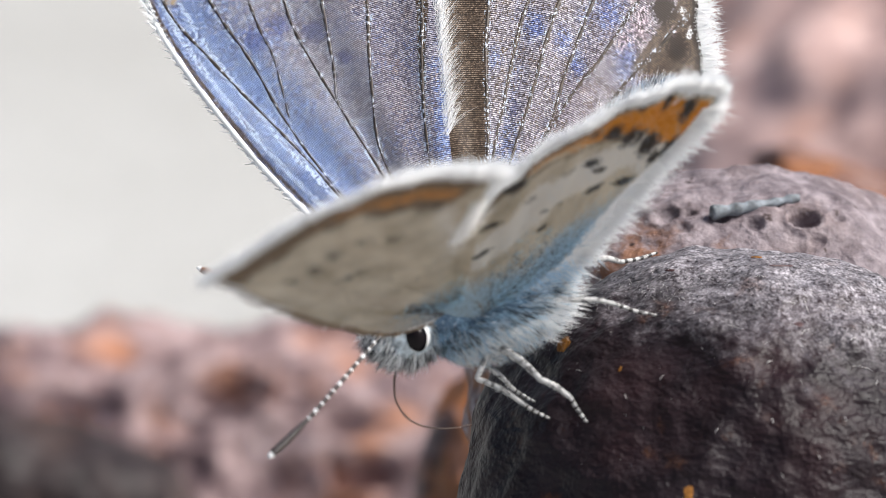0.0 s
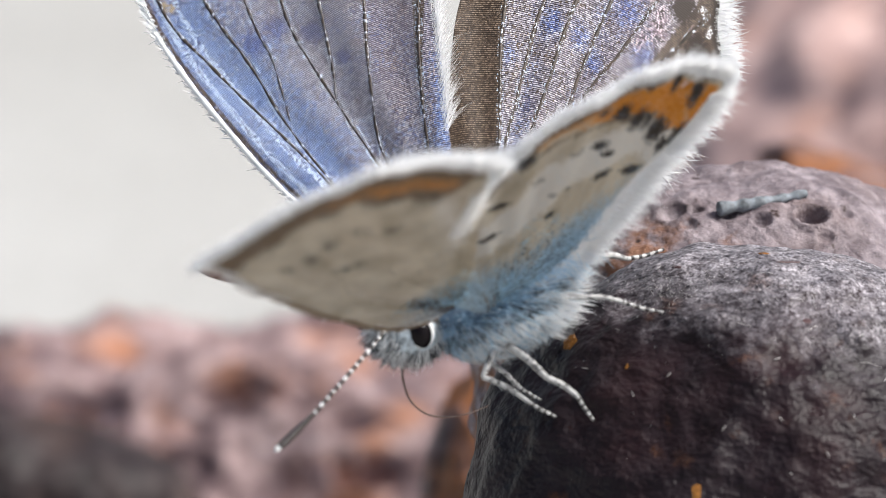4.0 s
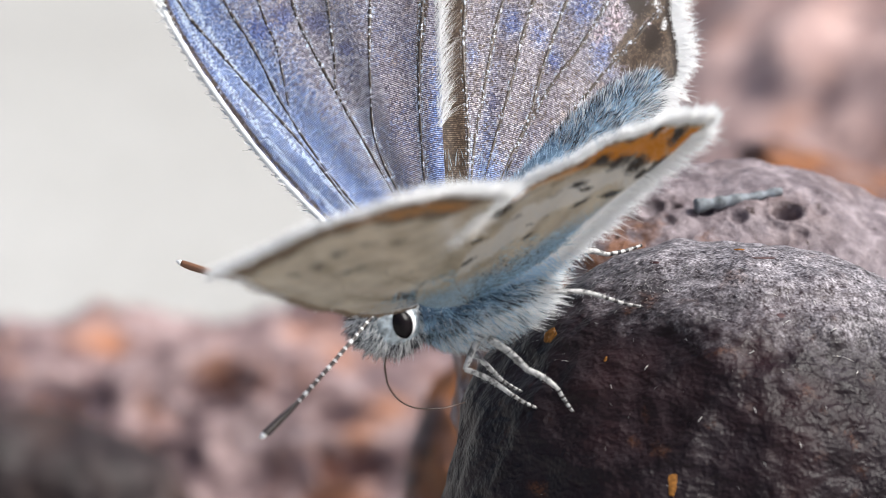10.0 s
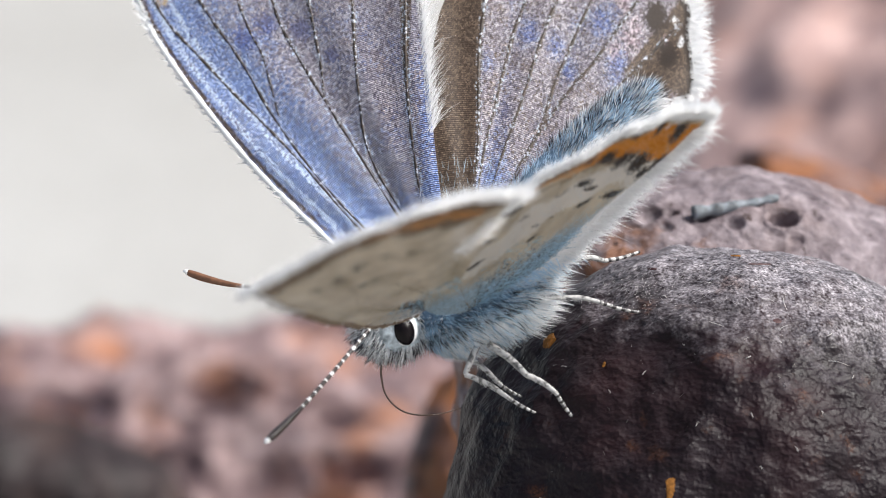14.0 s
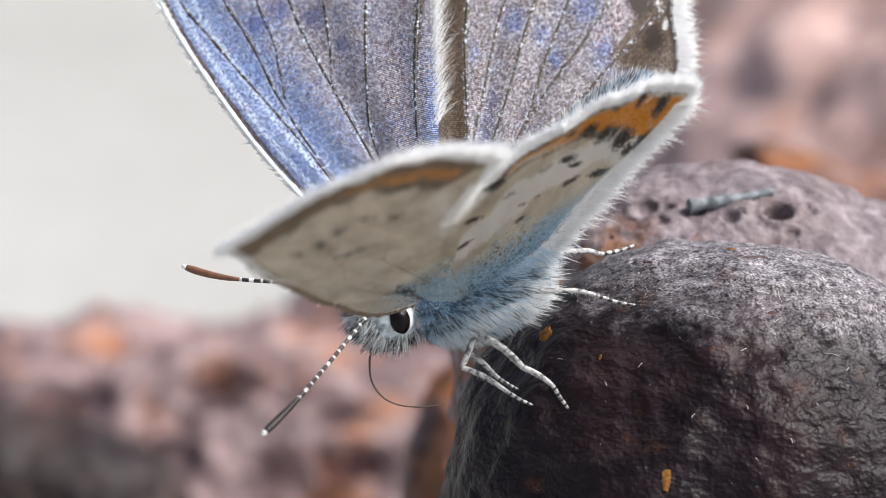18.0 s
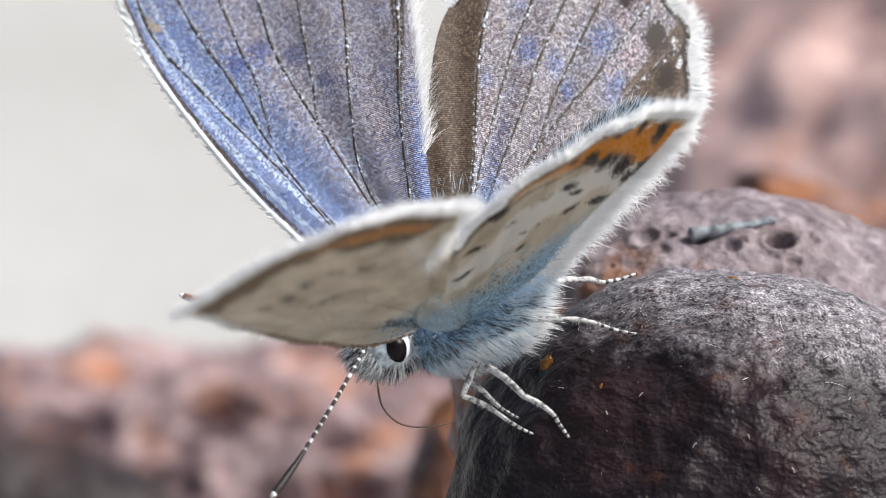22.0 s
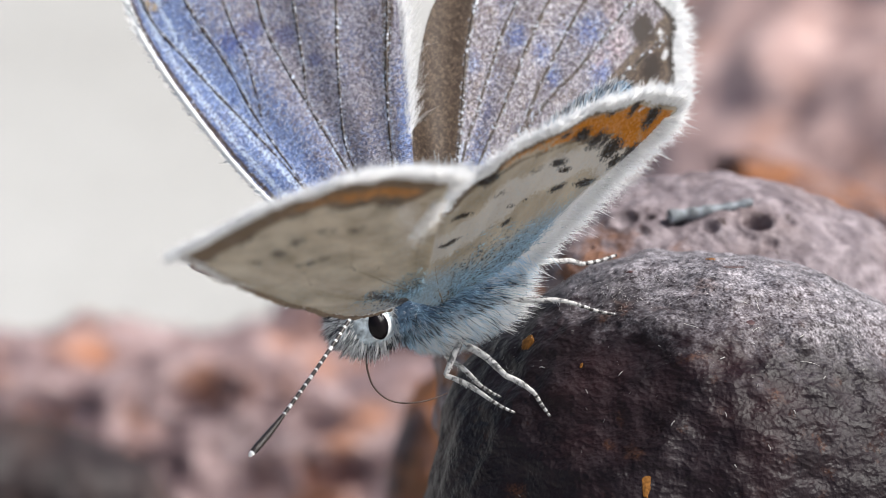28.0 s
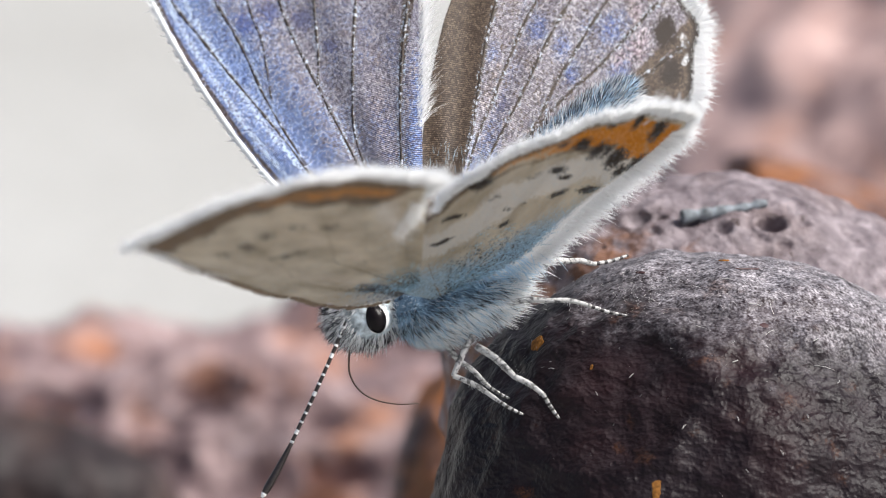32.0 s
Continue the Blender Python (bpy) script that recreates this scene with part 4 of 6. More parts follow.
def limb(root, name, pts, radii, bands=None, label=""):
    """A leg: femur, tibia and banded tarsus, each a part, from four joints."""
    leg = new(name)
    leg.parent = root
    leg.empty_display_size = 0.001
    tagged(leg, label)
    pts = [B(*p) for p in pts]
    names = ("femur", "tibia", "tarsus")
    for i in range(len(pts) - 1):
        a, b = pts[i], pts[i + 1]
        sag = np.array([0.0, 0.06 if i < 2 else -0.03, 0.0]) * np.linalg.norm(b - a)
        c = spline([a, (a + b) / 2 + sag, b], 26)
        r0, r1 = radii[i], radii[i + 1]
        rr = 0.82 * np.linspace(r0, r1, 26) * (1 + 0.12 * np.sin(np.linspace(0, math.pi, 26)))
        k = min(i, 2)
        if k == 2 or (bands and i in bands):
            me = banded(names[k], c, rr, [M_LEG, M_BAND], lambda f: int((f * 5.0) % 1 > 0.52), 9)
        else:
            me = banded(names[k], c, rr, [M_LEG, M_BAND], lambda f: 0, 9)
        part(names[k], me, leg)
    rng = np.random.default_rng(len(pts) + int(abs(pts[0][0]) * 100))
    n = 110
    f = rng.uniform(0, 1, n)
    a, b = pts[0], pts[1]
    c, d = pts[1], pts[2]
    first = rng.uniform(0, 1, n) < 0.5
    p = np.where(first[:, None], a + (b - a) * f[:, None], c + (d - c) * f[:, None])
    ax = np.where(first[:, None], (b - a)[None], (d - c)[None])
    ax = ax / np.linalg.norm(ax, axis=1)[:, None]
    dirs = ax * 0.8 + rng.normal(size=(n, 3)) * 0.6
    part("hair", strands("hair", p, dirs, rng.uniform(0.06, 0.14, n), 0.016, M_WHITE_HAIR, rng=rng), leg, kind="stuff")
    return leg


def build_antenna(head, length, curve, label, club):
    """Along its own x: a thread with white rings, a club and its pale tip."""
    t = np.linspace(0, 1, 90)
    c = np.column_stack([t * length, curve * np.sin(t * math.pi) * 0.5 - curve * 1.2 * np.clip(t - 0.72, 0, 1) ** 2 * 6, 0 * t])
    r = np.where(t < 0.72, 0.055, 0.055 + 0.055 * np.sin(np.clip((t - 0.72) / 0.28, 0, 1) * math.pi * 0.62))
    r[-6:] *= (0.98, 0.94, 0.88, 0.78, 0.62, 0.3)
    ant = new("antenna")
    ant.parent = head
    ant.empty_display_size = 0.001
    tagged(ant, label)
    k = int(90 * 0.72)
    part("shaft", banded("shaft", c[:k + 1], r[:k + 1], [M_BLACK, M_WHITE], lambda f: int((f * 15) % 1 > 0.70), 8), ant)
    part("club", banded("club", c[k:88], r[k:88], [club], lambda f: 0, 10), ant)
    part("tip", banded("tip", c[87:], r[87:], [M_WHITE], lambda f: 0, 10), ant)
    return ant


def build_butterfly():
    rng = np.random.default_rng(4)
    fly = thing("butterfly", at_stage(*FEET), "small blue butterfly with half-open worn wings, on a dark rock knob", "butterfly")
    moving = {}
    # thorax
    thorax = new("thorax", blob("thorax", (2.0, 1.12, 1.35), M_SKIN, 0.05, 1.5))
    thorax.parent = fly
    tagged(thorax, "furry blue-grey thorax")
    moving["thorax"] = thorax
    flow = np.array([0.55, -0.45, 0.15])
    R = (2.0, 1.12, 1.35)
    low = lambda d: (d[:, 1] < -0.45) | (d[:, 0] > 0.75)
    ellipsoid_fur(thorax, None, R, 4800, (0.18, 0.42), 0.015, M_BLUE_HAIR, flow, rng, label="blue-grey fur")
    ellipsoid_fur(thorax, None, R, 900, (0.2, 0.5), 0.018, M_WHITE_HAIR, flow, rng)
    ellipsoid_fur(thorax, None, R, 3000, (0.2, 0.45), 0.017, M_PALE_BLUE_HAIR, flow, rng)
    ellipsoid_fur(thorax, None, R, 7200, (0.2, 0.44), 0.018, M_WHITE_HAIR, flow, rng, low, label="white fur below")
    ellipsoid_fur(thorax, None, R, 3600, (0.15, 0.40), 0.020, M_DARK_HAIR, flow, rng, lambda d: d[:, 1] > -0.5)
    ellipsoid_fur(thorax, None, R, 420, (0.35, 0.6), 0.022, M_DARK_HAIR, flow, rng, low, label="black bristles below")
    ellipsoid_fur(thorax, None, R, 1300, (0.4, 0.75), 0.03, M_WHITE_HAIR, (0.95, -0.45, 0.2), rng, lambda d: (d[:, 0] > 0.3) & (d[:, 1] < 0.35),
                  label="white comb of longer hairs")
    # abdomen
    abdomen = new("abdomen", blob("abdomen", (4.3, 0.98, 1.05), M_SKIN, 0.04, 1.3))
    abdomen.parent = fly
    tagged(abdomen, "blue-haired abdomen with a grey tip")
    moving["abdomen"] = abdomen
    R = (4.3, 0.98, 1.05)
    ellipsoid_fur(abdomen, None, R, 5200, (0.15, 0.35), 0.018, M_PALE_BLUE_HAIR, (0.75, 0, 0), rng, lambda d: d[:, 0] < 0.85, label="blue fur")
    ellipsoid_fur(abdomen, None, R, 3000, (0.18, 0.38), 0.024, M_GREY_HAIR, (0.75, 0, 0), rng, lambda d: d[:, 0] > 0.1)
    ellipsoid_fur(abdomen, None, R, 1300, (0.2, 0.45), 0.03, M_WHITE_HAIR, (0.75, 0, 0), rng, lambda d: d[:, 0] > 0.25)
    ellipsoid_fur(abdomen, None, R, 1300, (0.2, 0.45), 0.03, M_DARK_HAIR, (0.75, 0, 0), rng, lambda d: d[:, 0] > 0.15)
    ellipsoid_fur(abdomen, None, R, 350, (0.2, 0.4), 0.02, M_DARK_HAIR, (0.75, 0, 0), rng)
    ellipsoid_fur(abdomen, None, R, 1800, (0.3, 0.6), 0.026, M_WHITE_HAIR, (0.75, 0, 0), rng, lambda d: d[:, 1] < -0.2, label="white fur below")
    # head with eye, palps, antennae and tongue
    head = new("head", blob("head", (1.0, 0.82, 1.0), M_HEAD, 0.04, 1.5))
    head.parent = fly
    tagged(head, "small head with black and white hairs")
    moving["head"] = head
    R = (1.0, 0.82, 1.0)
    hf = (-0.2, -0.6, 0.1)
    ellipsoid_fur(head, None, R, 3000, (0.15, 0.44), 0.022, M_WHITE_HAIR, hf, rng, lambda d: (d[:, 0] - 0.3) ** 2 + (d[:, 1] + 0.1) ** 2 > 0.3)
    ellipsoid_fur(head, None, R, 1500, (0.15, 0.46), 0.028, M_DARK_HAIR, (-0.5, -0.4, 0.1), rng, lambda d: (d[:, 0] - 0.3) ** 2 + (d[:, 1] + 0.1) ** 2 > 0.35)
    for side in (1, -1):
        eye = part("eye", blob("eye", (0.32, 0.44, 0.30), M_EYE, 0, 1, 24, 40, None, 0.0, 1.8), head, pose(0.00036, -0.00005, side * 0.00082, 0, 0, 20),
                   "glossy black eye with a white rim")
        part("eye_rim", blob("eye_rim", (0.39, 0.43, 0.24), M_WHITE, 0.02, 6, 20, 36), head, pose(0.00037, -0.00005, side * 0.00074, 0, side * 4, 20),
             "white scales round the eye")
        palp = spline([(-0.55, 0.1, 0.35 * side), (-0.95, 0.25, 0.4 * side), (-1.15, 0.55, 0.42 * side)], 14)
        part("palp", banded("palp", palp, np.linspace(0.16, 0.06, 14), [M_WHITE, M_BAND], lambda q: int(q > 0.45), 8), head)
    near = build_antenna(head, 6.1, 0.12, "black antenna with white rings and white tip", M_BLACK)
    far = build_antenna(head, 6.25, 0.36, "black antenna with white rings and rust-brown club", M_CLUB)
    moving["near_antenna"], moving["far_antenna"] = near, far
    c = spline([(0, 0.25, 0), (-0.04, -0.2, 0), (-0.08, -0.55, 0), (0.02, -1.1, 0), (0.36, -1.52, 0), (0.85, -1.72, -0.15), (1.5, -1.74, -0.5), (2.1, -1.62, -0.9)], 60)
    tongue = part("tongue", banded("tongue", c, np.linspace(0.038, 0.016, 60), [M_TONGUE], lambda q: 0, 8), head, label="thin curled brown tongue")
    moving["tongue"] = tongue
    # legs
    limb(fly, "leg", [(1.15, -2.3, 0.6), (0.60, -3.42, 1.0), (1.85, -4.1, 1.0), (2.58, -4.5, 0.75)], (0.125, 0.09, 0.07, 0.04), label="white scaly foreleg")
    limb(fly, "leg", [(1.25, -2.6, 0.9), (2.3, -3.42, 1.5), (3.1, -3.9, 1.5), (3.56, -4.58, 1.25)], (0.13, 0.10, 0.075, 0.045), label="white foreleg with black-ringed foot")
    limb(fly, "leg", [(0.2, -2.4, 0.0), (0.72, -3.0, -0.2), (1.6, -3.75, -0.3), (2.2, -4.1, -0.4)], (0.11, 0.09, 0.07, 0.04), label="white scaly foreleg")
    limb(fly, "leg", [(1.9, -1.45, 0.7), (3.3, -1.30, 0.75), (4.35, -1.42, 0.6), (5.5, -1.72, 0.15)], (0.12, 0.085, 0.07, 0.045), label="white middle leg with black-ringed foot")
    limb(fly, "leg", [(3.2, -0.3, -1.0), (3.9, -0.20, -1.6), (4.6, -0.28, -2.2), (5.65, -0.02, -3.0)], (0.13, 0.10, 0.08, 0.05), label="white hind leg with black-ringed foot")
    # wings: the near pair shows its underside, the far pair its upper side
    moving["near_forewing"] = build_wing(fly, "forewing", True, True, 1.0, rng, "beige underside with brown and orange margin, white fringe")
    moving["near_hindwing"] = build_wing(fly, "hindwing", False, True, 1.0, rng, "pale underside with black spots and orange marginal band")
    moving["far_forewing"] = build_wing(fly, "forewing", True, False, 1.25, rng, "worn blue-violet upper side with dark veins")
    moving["far_hindwing"] = build_wing(fly, "hindwing", False, False, 1.12, rng, "grey-brown upper side with dark veins and white fringe")
    return moving


MOVING = build_butterfly()


# ---------------------------------------------------------------- small things on the rocks
def surface(ob):
    n = len(ob.data.vertices)
    co = np.empty(n * 3)
    ob.data.vertices.foreach_get("co", co)
    co = co.reshape(-1, 3) / MM
    nr = np.empty(n * 3)
    ob.data.vertices.foreach_get("normal", nr)
    return co, nr.reshape(-1, 3)


KNOB_SKIN, RIDGE_SKIN = surface(KNOB), surface(RIDGE)


def on_skin(skin, x, y, top=False):
    """The point and normal of a rock's skin that shows at (x, y), as laid out on the stage's middle plane."""
    co, nr = skin
    k = 100.0 / (100.0 - co[:, 2])
    d = np.hypot(co[:, 0] * k - x, co[:, 1] * k - y)
    near = np.where(d < 0.18)[0]
    if not len(near):
        near = np.array([np.argmin(d)])
    i = near[np.argmax(co[near, 2])]
    return co[i], nr[i]


def build_small():
    rng = np.random.default_rng(12)
    # pale lint: single fibres that can be told apart, and the fine rest as dust
    spots = [(8.0, -0.55), (8.9, -1.2), (9.6, -1.5), (7.9, -1.95), (9.5, -2.1), (10.9, -3.0), (11.0, -2.2), (4.6, -3.7), (5.6, -3.2), (8.5, -4.4),
             (9.8, -5.3), (7.0, -4.8), (10.6, -4.4), (6.2, -1.1), (6.6, -0.5), (10.2, -1.4), (8.7, -2.8), (11.6, -3.4), (3.2, -3.1), (9.0, -5.9)]
    for i, (x, y) in enumerate(spots):
        p, nr = on_skin(KNOB_SKIN, x, y)
        a = rng.normal(size=3)
        a -= nr * (a @ nr)
        a /= np.linalg.norm(a)
        b = np.cross(nr, a)
        L = rng.uniform(0.08, 0.2) if i > 5 else rng.uniform(0.3, 0.7)
        c = spline([nr * 0.02, a * L * 0.5 + b * L * 0.06 + nr * 0.05, a * L + nr * 0.03], 9)
        v, f = tube(c, 0.006 if i < 6 else 0.010, 5)
        ob = new("lint_fibre", from_arrays("lint_fibre", v, f, [M_LINT]))
        ob.matrix_basis = STAGE @ pose(*(p * MM))
        tagged(ob, "tiny pale fibre lying on the dark rock", "fibre", "fibres on the rock")
    n = 600
    x, y = rng.uniform(2.5, 12.8, n), rng.uniform(-6.9, 0.1, n)
    keep = rng.uniform(size=n) < np.clip(0.1 + (y + 4.5) / 5, 0.08, 1)
    pts = [on_skin(KNOB_SKIN, a, b) for a, b in zip(x[keep], y[keep])]
    P = np.array([p for p, _ in pts])
    Nn = np.array([q for _, q in pts])
    d = rng.normal(size=P.shape)
    d -= Nn * (d * Nn).sum(1)[:, None] * 0.75
    dust = new("dust", strands("dust", P, d, rng.uniform(0.04, 0.2, len(P)), 0.010, M_LINT, rng=rng))
    dust.matrix_basis = STAGE
    tagged(dust, "pale specks and short hairs of dust on the rock", "dust", kind="stuff")
    # a tuft of fluff caught under the body
    p, nr = on_skin(KNOB_SKIN, 2.6, -3.0)
    m = 60
    roots = p + rng.normal(size=(m, 3)) * (0.55, 0.5, 0.2)
    fluff = new("fluff", strands("fluff", roots, rng.normal(size=(m, 3)) + (0.3, 0.4, 0.5), rng.uniform(0.12, 0.4, m), 0.004, M_LINT, rng=rng))
    fluff.matrix_basis = STAGE
    tagged(fluff, "thin tuft of grey fluff caught on the rock's flank", "fluff", kind="stuff")
    # cottony lint on the crest beside the feet
    m = 420
    pts = [on_skin(KNOB_SKIN, 5.6 + 0.95 * rng.normal(), -0.95 + 0.36 * rng.normal()) for _ in range(m)]
    P = np.array([p for p, _ in pts])
    Nn = np.array([q for _, q in pts])
    d = rng.normal(size=P.shape) + (0.5, 0.35, 0)
    d -= Nn * (d * Nn).sum(1)[:, None] * 0.8
    lint = new("lint", strands("lint", P + Nn * 0.02, d, rng.uniform(0.04, 0.13, m), 0.007, M_LINT, rng=rng))
    lint.matrix_basis = STAGE
    tagged(lint, "pale cottony lint clinging to the rock's crest", "lint", kind="stuff")
    # rust flecks
    for x, y, r, lab in ((6.28, -6.4, (0.12, 0.42, 0.012), "rusty orange streak on the dark rock"), (4.35, -3.1, (0.05, 0.09, 0.015), "small rusty orange fleck on the rock"),
                         (2.8, -2.5, (0.30, 0.22, 0.05), "amber flake wedged against the rock"), (9.4, -1.8, (0.13, 0.10, 0.010), "small dark red spot on the rock"),
                         (8.15, 0.02, (0.16, 0.05, 0.03), "small rusty crust flake on the rock's crest"), (8.9, -0.22, (0.42, 0.05, 0.03), "dark red crust flake along the crest"),
                         (5.75, -0.35, (0.16, 0.06, 0.03), "reddish crust flake along the crest")):
        p, nr = on_skin(KNOB_SKIN, x, y)
        ob = new("rust_fleck", blob("rust_fleck", r, M_RED if "red" in lab else M_FLECK, 0.3, 7.0, 20, 30))
        nz = Vector(nr)
        nx = Vector((0, 1, 0)).cross(nz).normalized()
        q = Matrix((nx, nz.cross(nx), nz)).transposed().to_4x4()
        ob.matrix_basis = STAGE @ pose(*(p * MM)) @ q
        tagged(ob, lab, "fleck", "rust flecks")
    # slate-coloured stub on the ridge
    p, nr = on_skin(RIDGE_SKIN, 6.95, 1.15)
    q, _ = on_skin(RIDGE_SKIN, 9.4, 1.6)
    c = spline([p + (0, 0.05, 0.25), (p + q) / 2 + (0, 0.02, 0.2), q + (0, 0.05, 0.15)], 30)
    t = np.linspace(0, 1, 30)
    v, f = tube(c, 0.22 - 0.11 * t + 0.035 * np.sin(t * 23) * np.sin(t * 9) + 0.012 * np.sin(t * 47), 12)
    stub = new("stub", from_arrays("stub", v, f, [M_STUB]))
    stub.matrix_basis = STAGE
    tagged(stub, "slate-blue stub of dried stem lying on the ridge", "stem")


M_RED = plain("dark_red", (0.05, 0.016, 0.017), 0.5, 0.3, 4)
build_small()


# ---------------------------------------------------------------- motion
def motions():
    walk(MOVING["thorax"], [
        (0, pose(-0.003319, 0.003019, -0.000500, 0.00, 5.91, 24.44)), (0.5, pose(-0.003305, 0.003024, -0.000500, 0.00, 5.91, 24.44)),
        (1, pose(-0.003319, 0.003057, -0.000500, 0.00, 5.91, 24.44)), (1.5, pose(-0.003308, 0.003060, -0.000500, 0.00, 5.91, 24.44)),
        (2, pose(-0.003299, 0.003036, -0.000500, 0.00, 5.91, 24.44)), (2.5, pose(-0.003306, 0.003065, -0.000500, 0.00, 5.91, 24.44)),
        (3, pose(-0.003309, 0.003053, -0.000500, 0.00, 5.91, 24.44)), (3.5, pose(-0.003323, 0.003072, -0.000500, 0.00, 5.91, 24.44)),
        (5.5, pose(-0.003345, 0.003045, -0.000500, 0.00, 5.91, 24.44)), (6, pose(-0.003336, 0.003047, -0.000500, 0.00, 5.91, 24.44)),
        (6.5, pose(-0.003331, 0.003051, -0.000500, 0.00, 5.91, 24.44)), (7, pose(-0.003336, 0.003069, -0.000500, 0.00, 5.91, 24.44)),
        (8, pose(-0.003363, 0.003054, -0.000500, 0.00, 5.91, 24.44)), (9, pose(-0.003350, 0.003050, -0.000500, 0.00, 5.91, 24.44)),
        (9.5, pose(-0.003364, 0.003063, -0.000500, 0.00, 5.91, 24.44)), (10, pose(-0.003397, 0.003119, -0.000500, 0.00, 5.91, 24.44)),
        (10.3, pose(-0.003364, 0.003092, -0.000500, 0.00, 5.91, 24.44)), (10.5, pose(-0.003341, 0.003073, -0.000500, 0.00, 5.91, 24.44)),
        (10.7, pose(-0.003342, 0.003083, -0.000500, 0.00, 5.91, 24.44)), (11, pose(-0.003343, 0.003098, -0.000500, 0.00, 5.91, 24.44)),
        (11.3, pose(-0.003329, 0.003098, -0.000500, 0.00, 5.91, 24.44)), (12, pose(-0.003345, 0.003105, -0.000500, 0.00, 5.91, 24.44)),
        (13, pose(-0.003343, 0.003124, -0.000500, 0.00, 5.91, 24.44)), (14, pose(-0.003370, 0.003101, -0.000500, 0.00, 5.91, 24.44)),
        (14.5, pose(-0.003414, 0.003149, -0.000500, 0.00, 5.91, 24.44)), (16.5, pose(-0.003390, 0.003139, -0.000500, 0.00, 5.91, 24.44)),
        (17, pose(-0.003399, 0.003191, -0.000500, 0.00, 5.91, 24.44)), (18, pose(-0.003418, 0.003214, -0.000500, 0.00, 5.91, 24.44)),
        (19, pose(-0.003426, 0.003228, -0.000500, 0.00, 5.91, 24.44)), (20, pose(-0.003477, 0.003198, -0.000500, 0.00, 5.91, 24.44)),
        (20.5, pose(-0.003481, 0.003194, -0.000500, 0.00, 5.91, 24.44)), (21, pose(-0.003481, 0.003186, -0.000500, 0.00, 5.91, 24.44)),
        (21.5, pose(-0.003481, 0.003194, -0.000500, 0.00, 5.91, 24.44)), (22, pose(-0.003507, 0.003204, -0.000500, 0.00, 5.91, 24.44)),
        (23, pose(-0.003485, 0.003200, -0.000500, 0.00, 5.91, 24.44)), (24, pose(-0.003501, 0.003172, -0.000500, 0.00, 5.91, 24.44)),
        (24.5, pose(-0.003507, 0.003184, -0.000500, 0.00, 5.91, 24.44)), (25, pose(-0.003512, 0.003181, -0.000500, 0.00, 5.91, 24.44)),
        (25.5, pose(-0.003546, 0.003209, -0.000500, 0.00, 5.91, 24.44)), (27.5, pose(-0.003551, 0.003253, -0.000500, 0.00, 5.91, 24.44)),
        (28, pose(-0.003568, 0.003281, -0.000500, 0.00, 5.91, 24.44)), (29, pose(-0.003592, 0.003301, -0.000500, 0.00, 5.91, 24.44)),
        (30, pose(-0.003593, 0.003290, -0.000500, 0.00, 5.91, 24.44)), (31, pose(-0.003596, 0.003288, -0.000500, 0.00, 5.91, 24.44)),
        (31.5, pose(-0.003601, 0.003296, -0.000500, 0.00, 5.91, 24.44)), (32, pose(-0.003808, 0.003416, -0.000500, 0.00, 5.91, 24.44)),
    ])
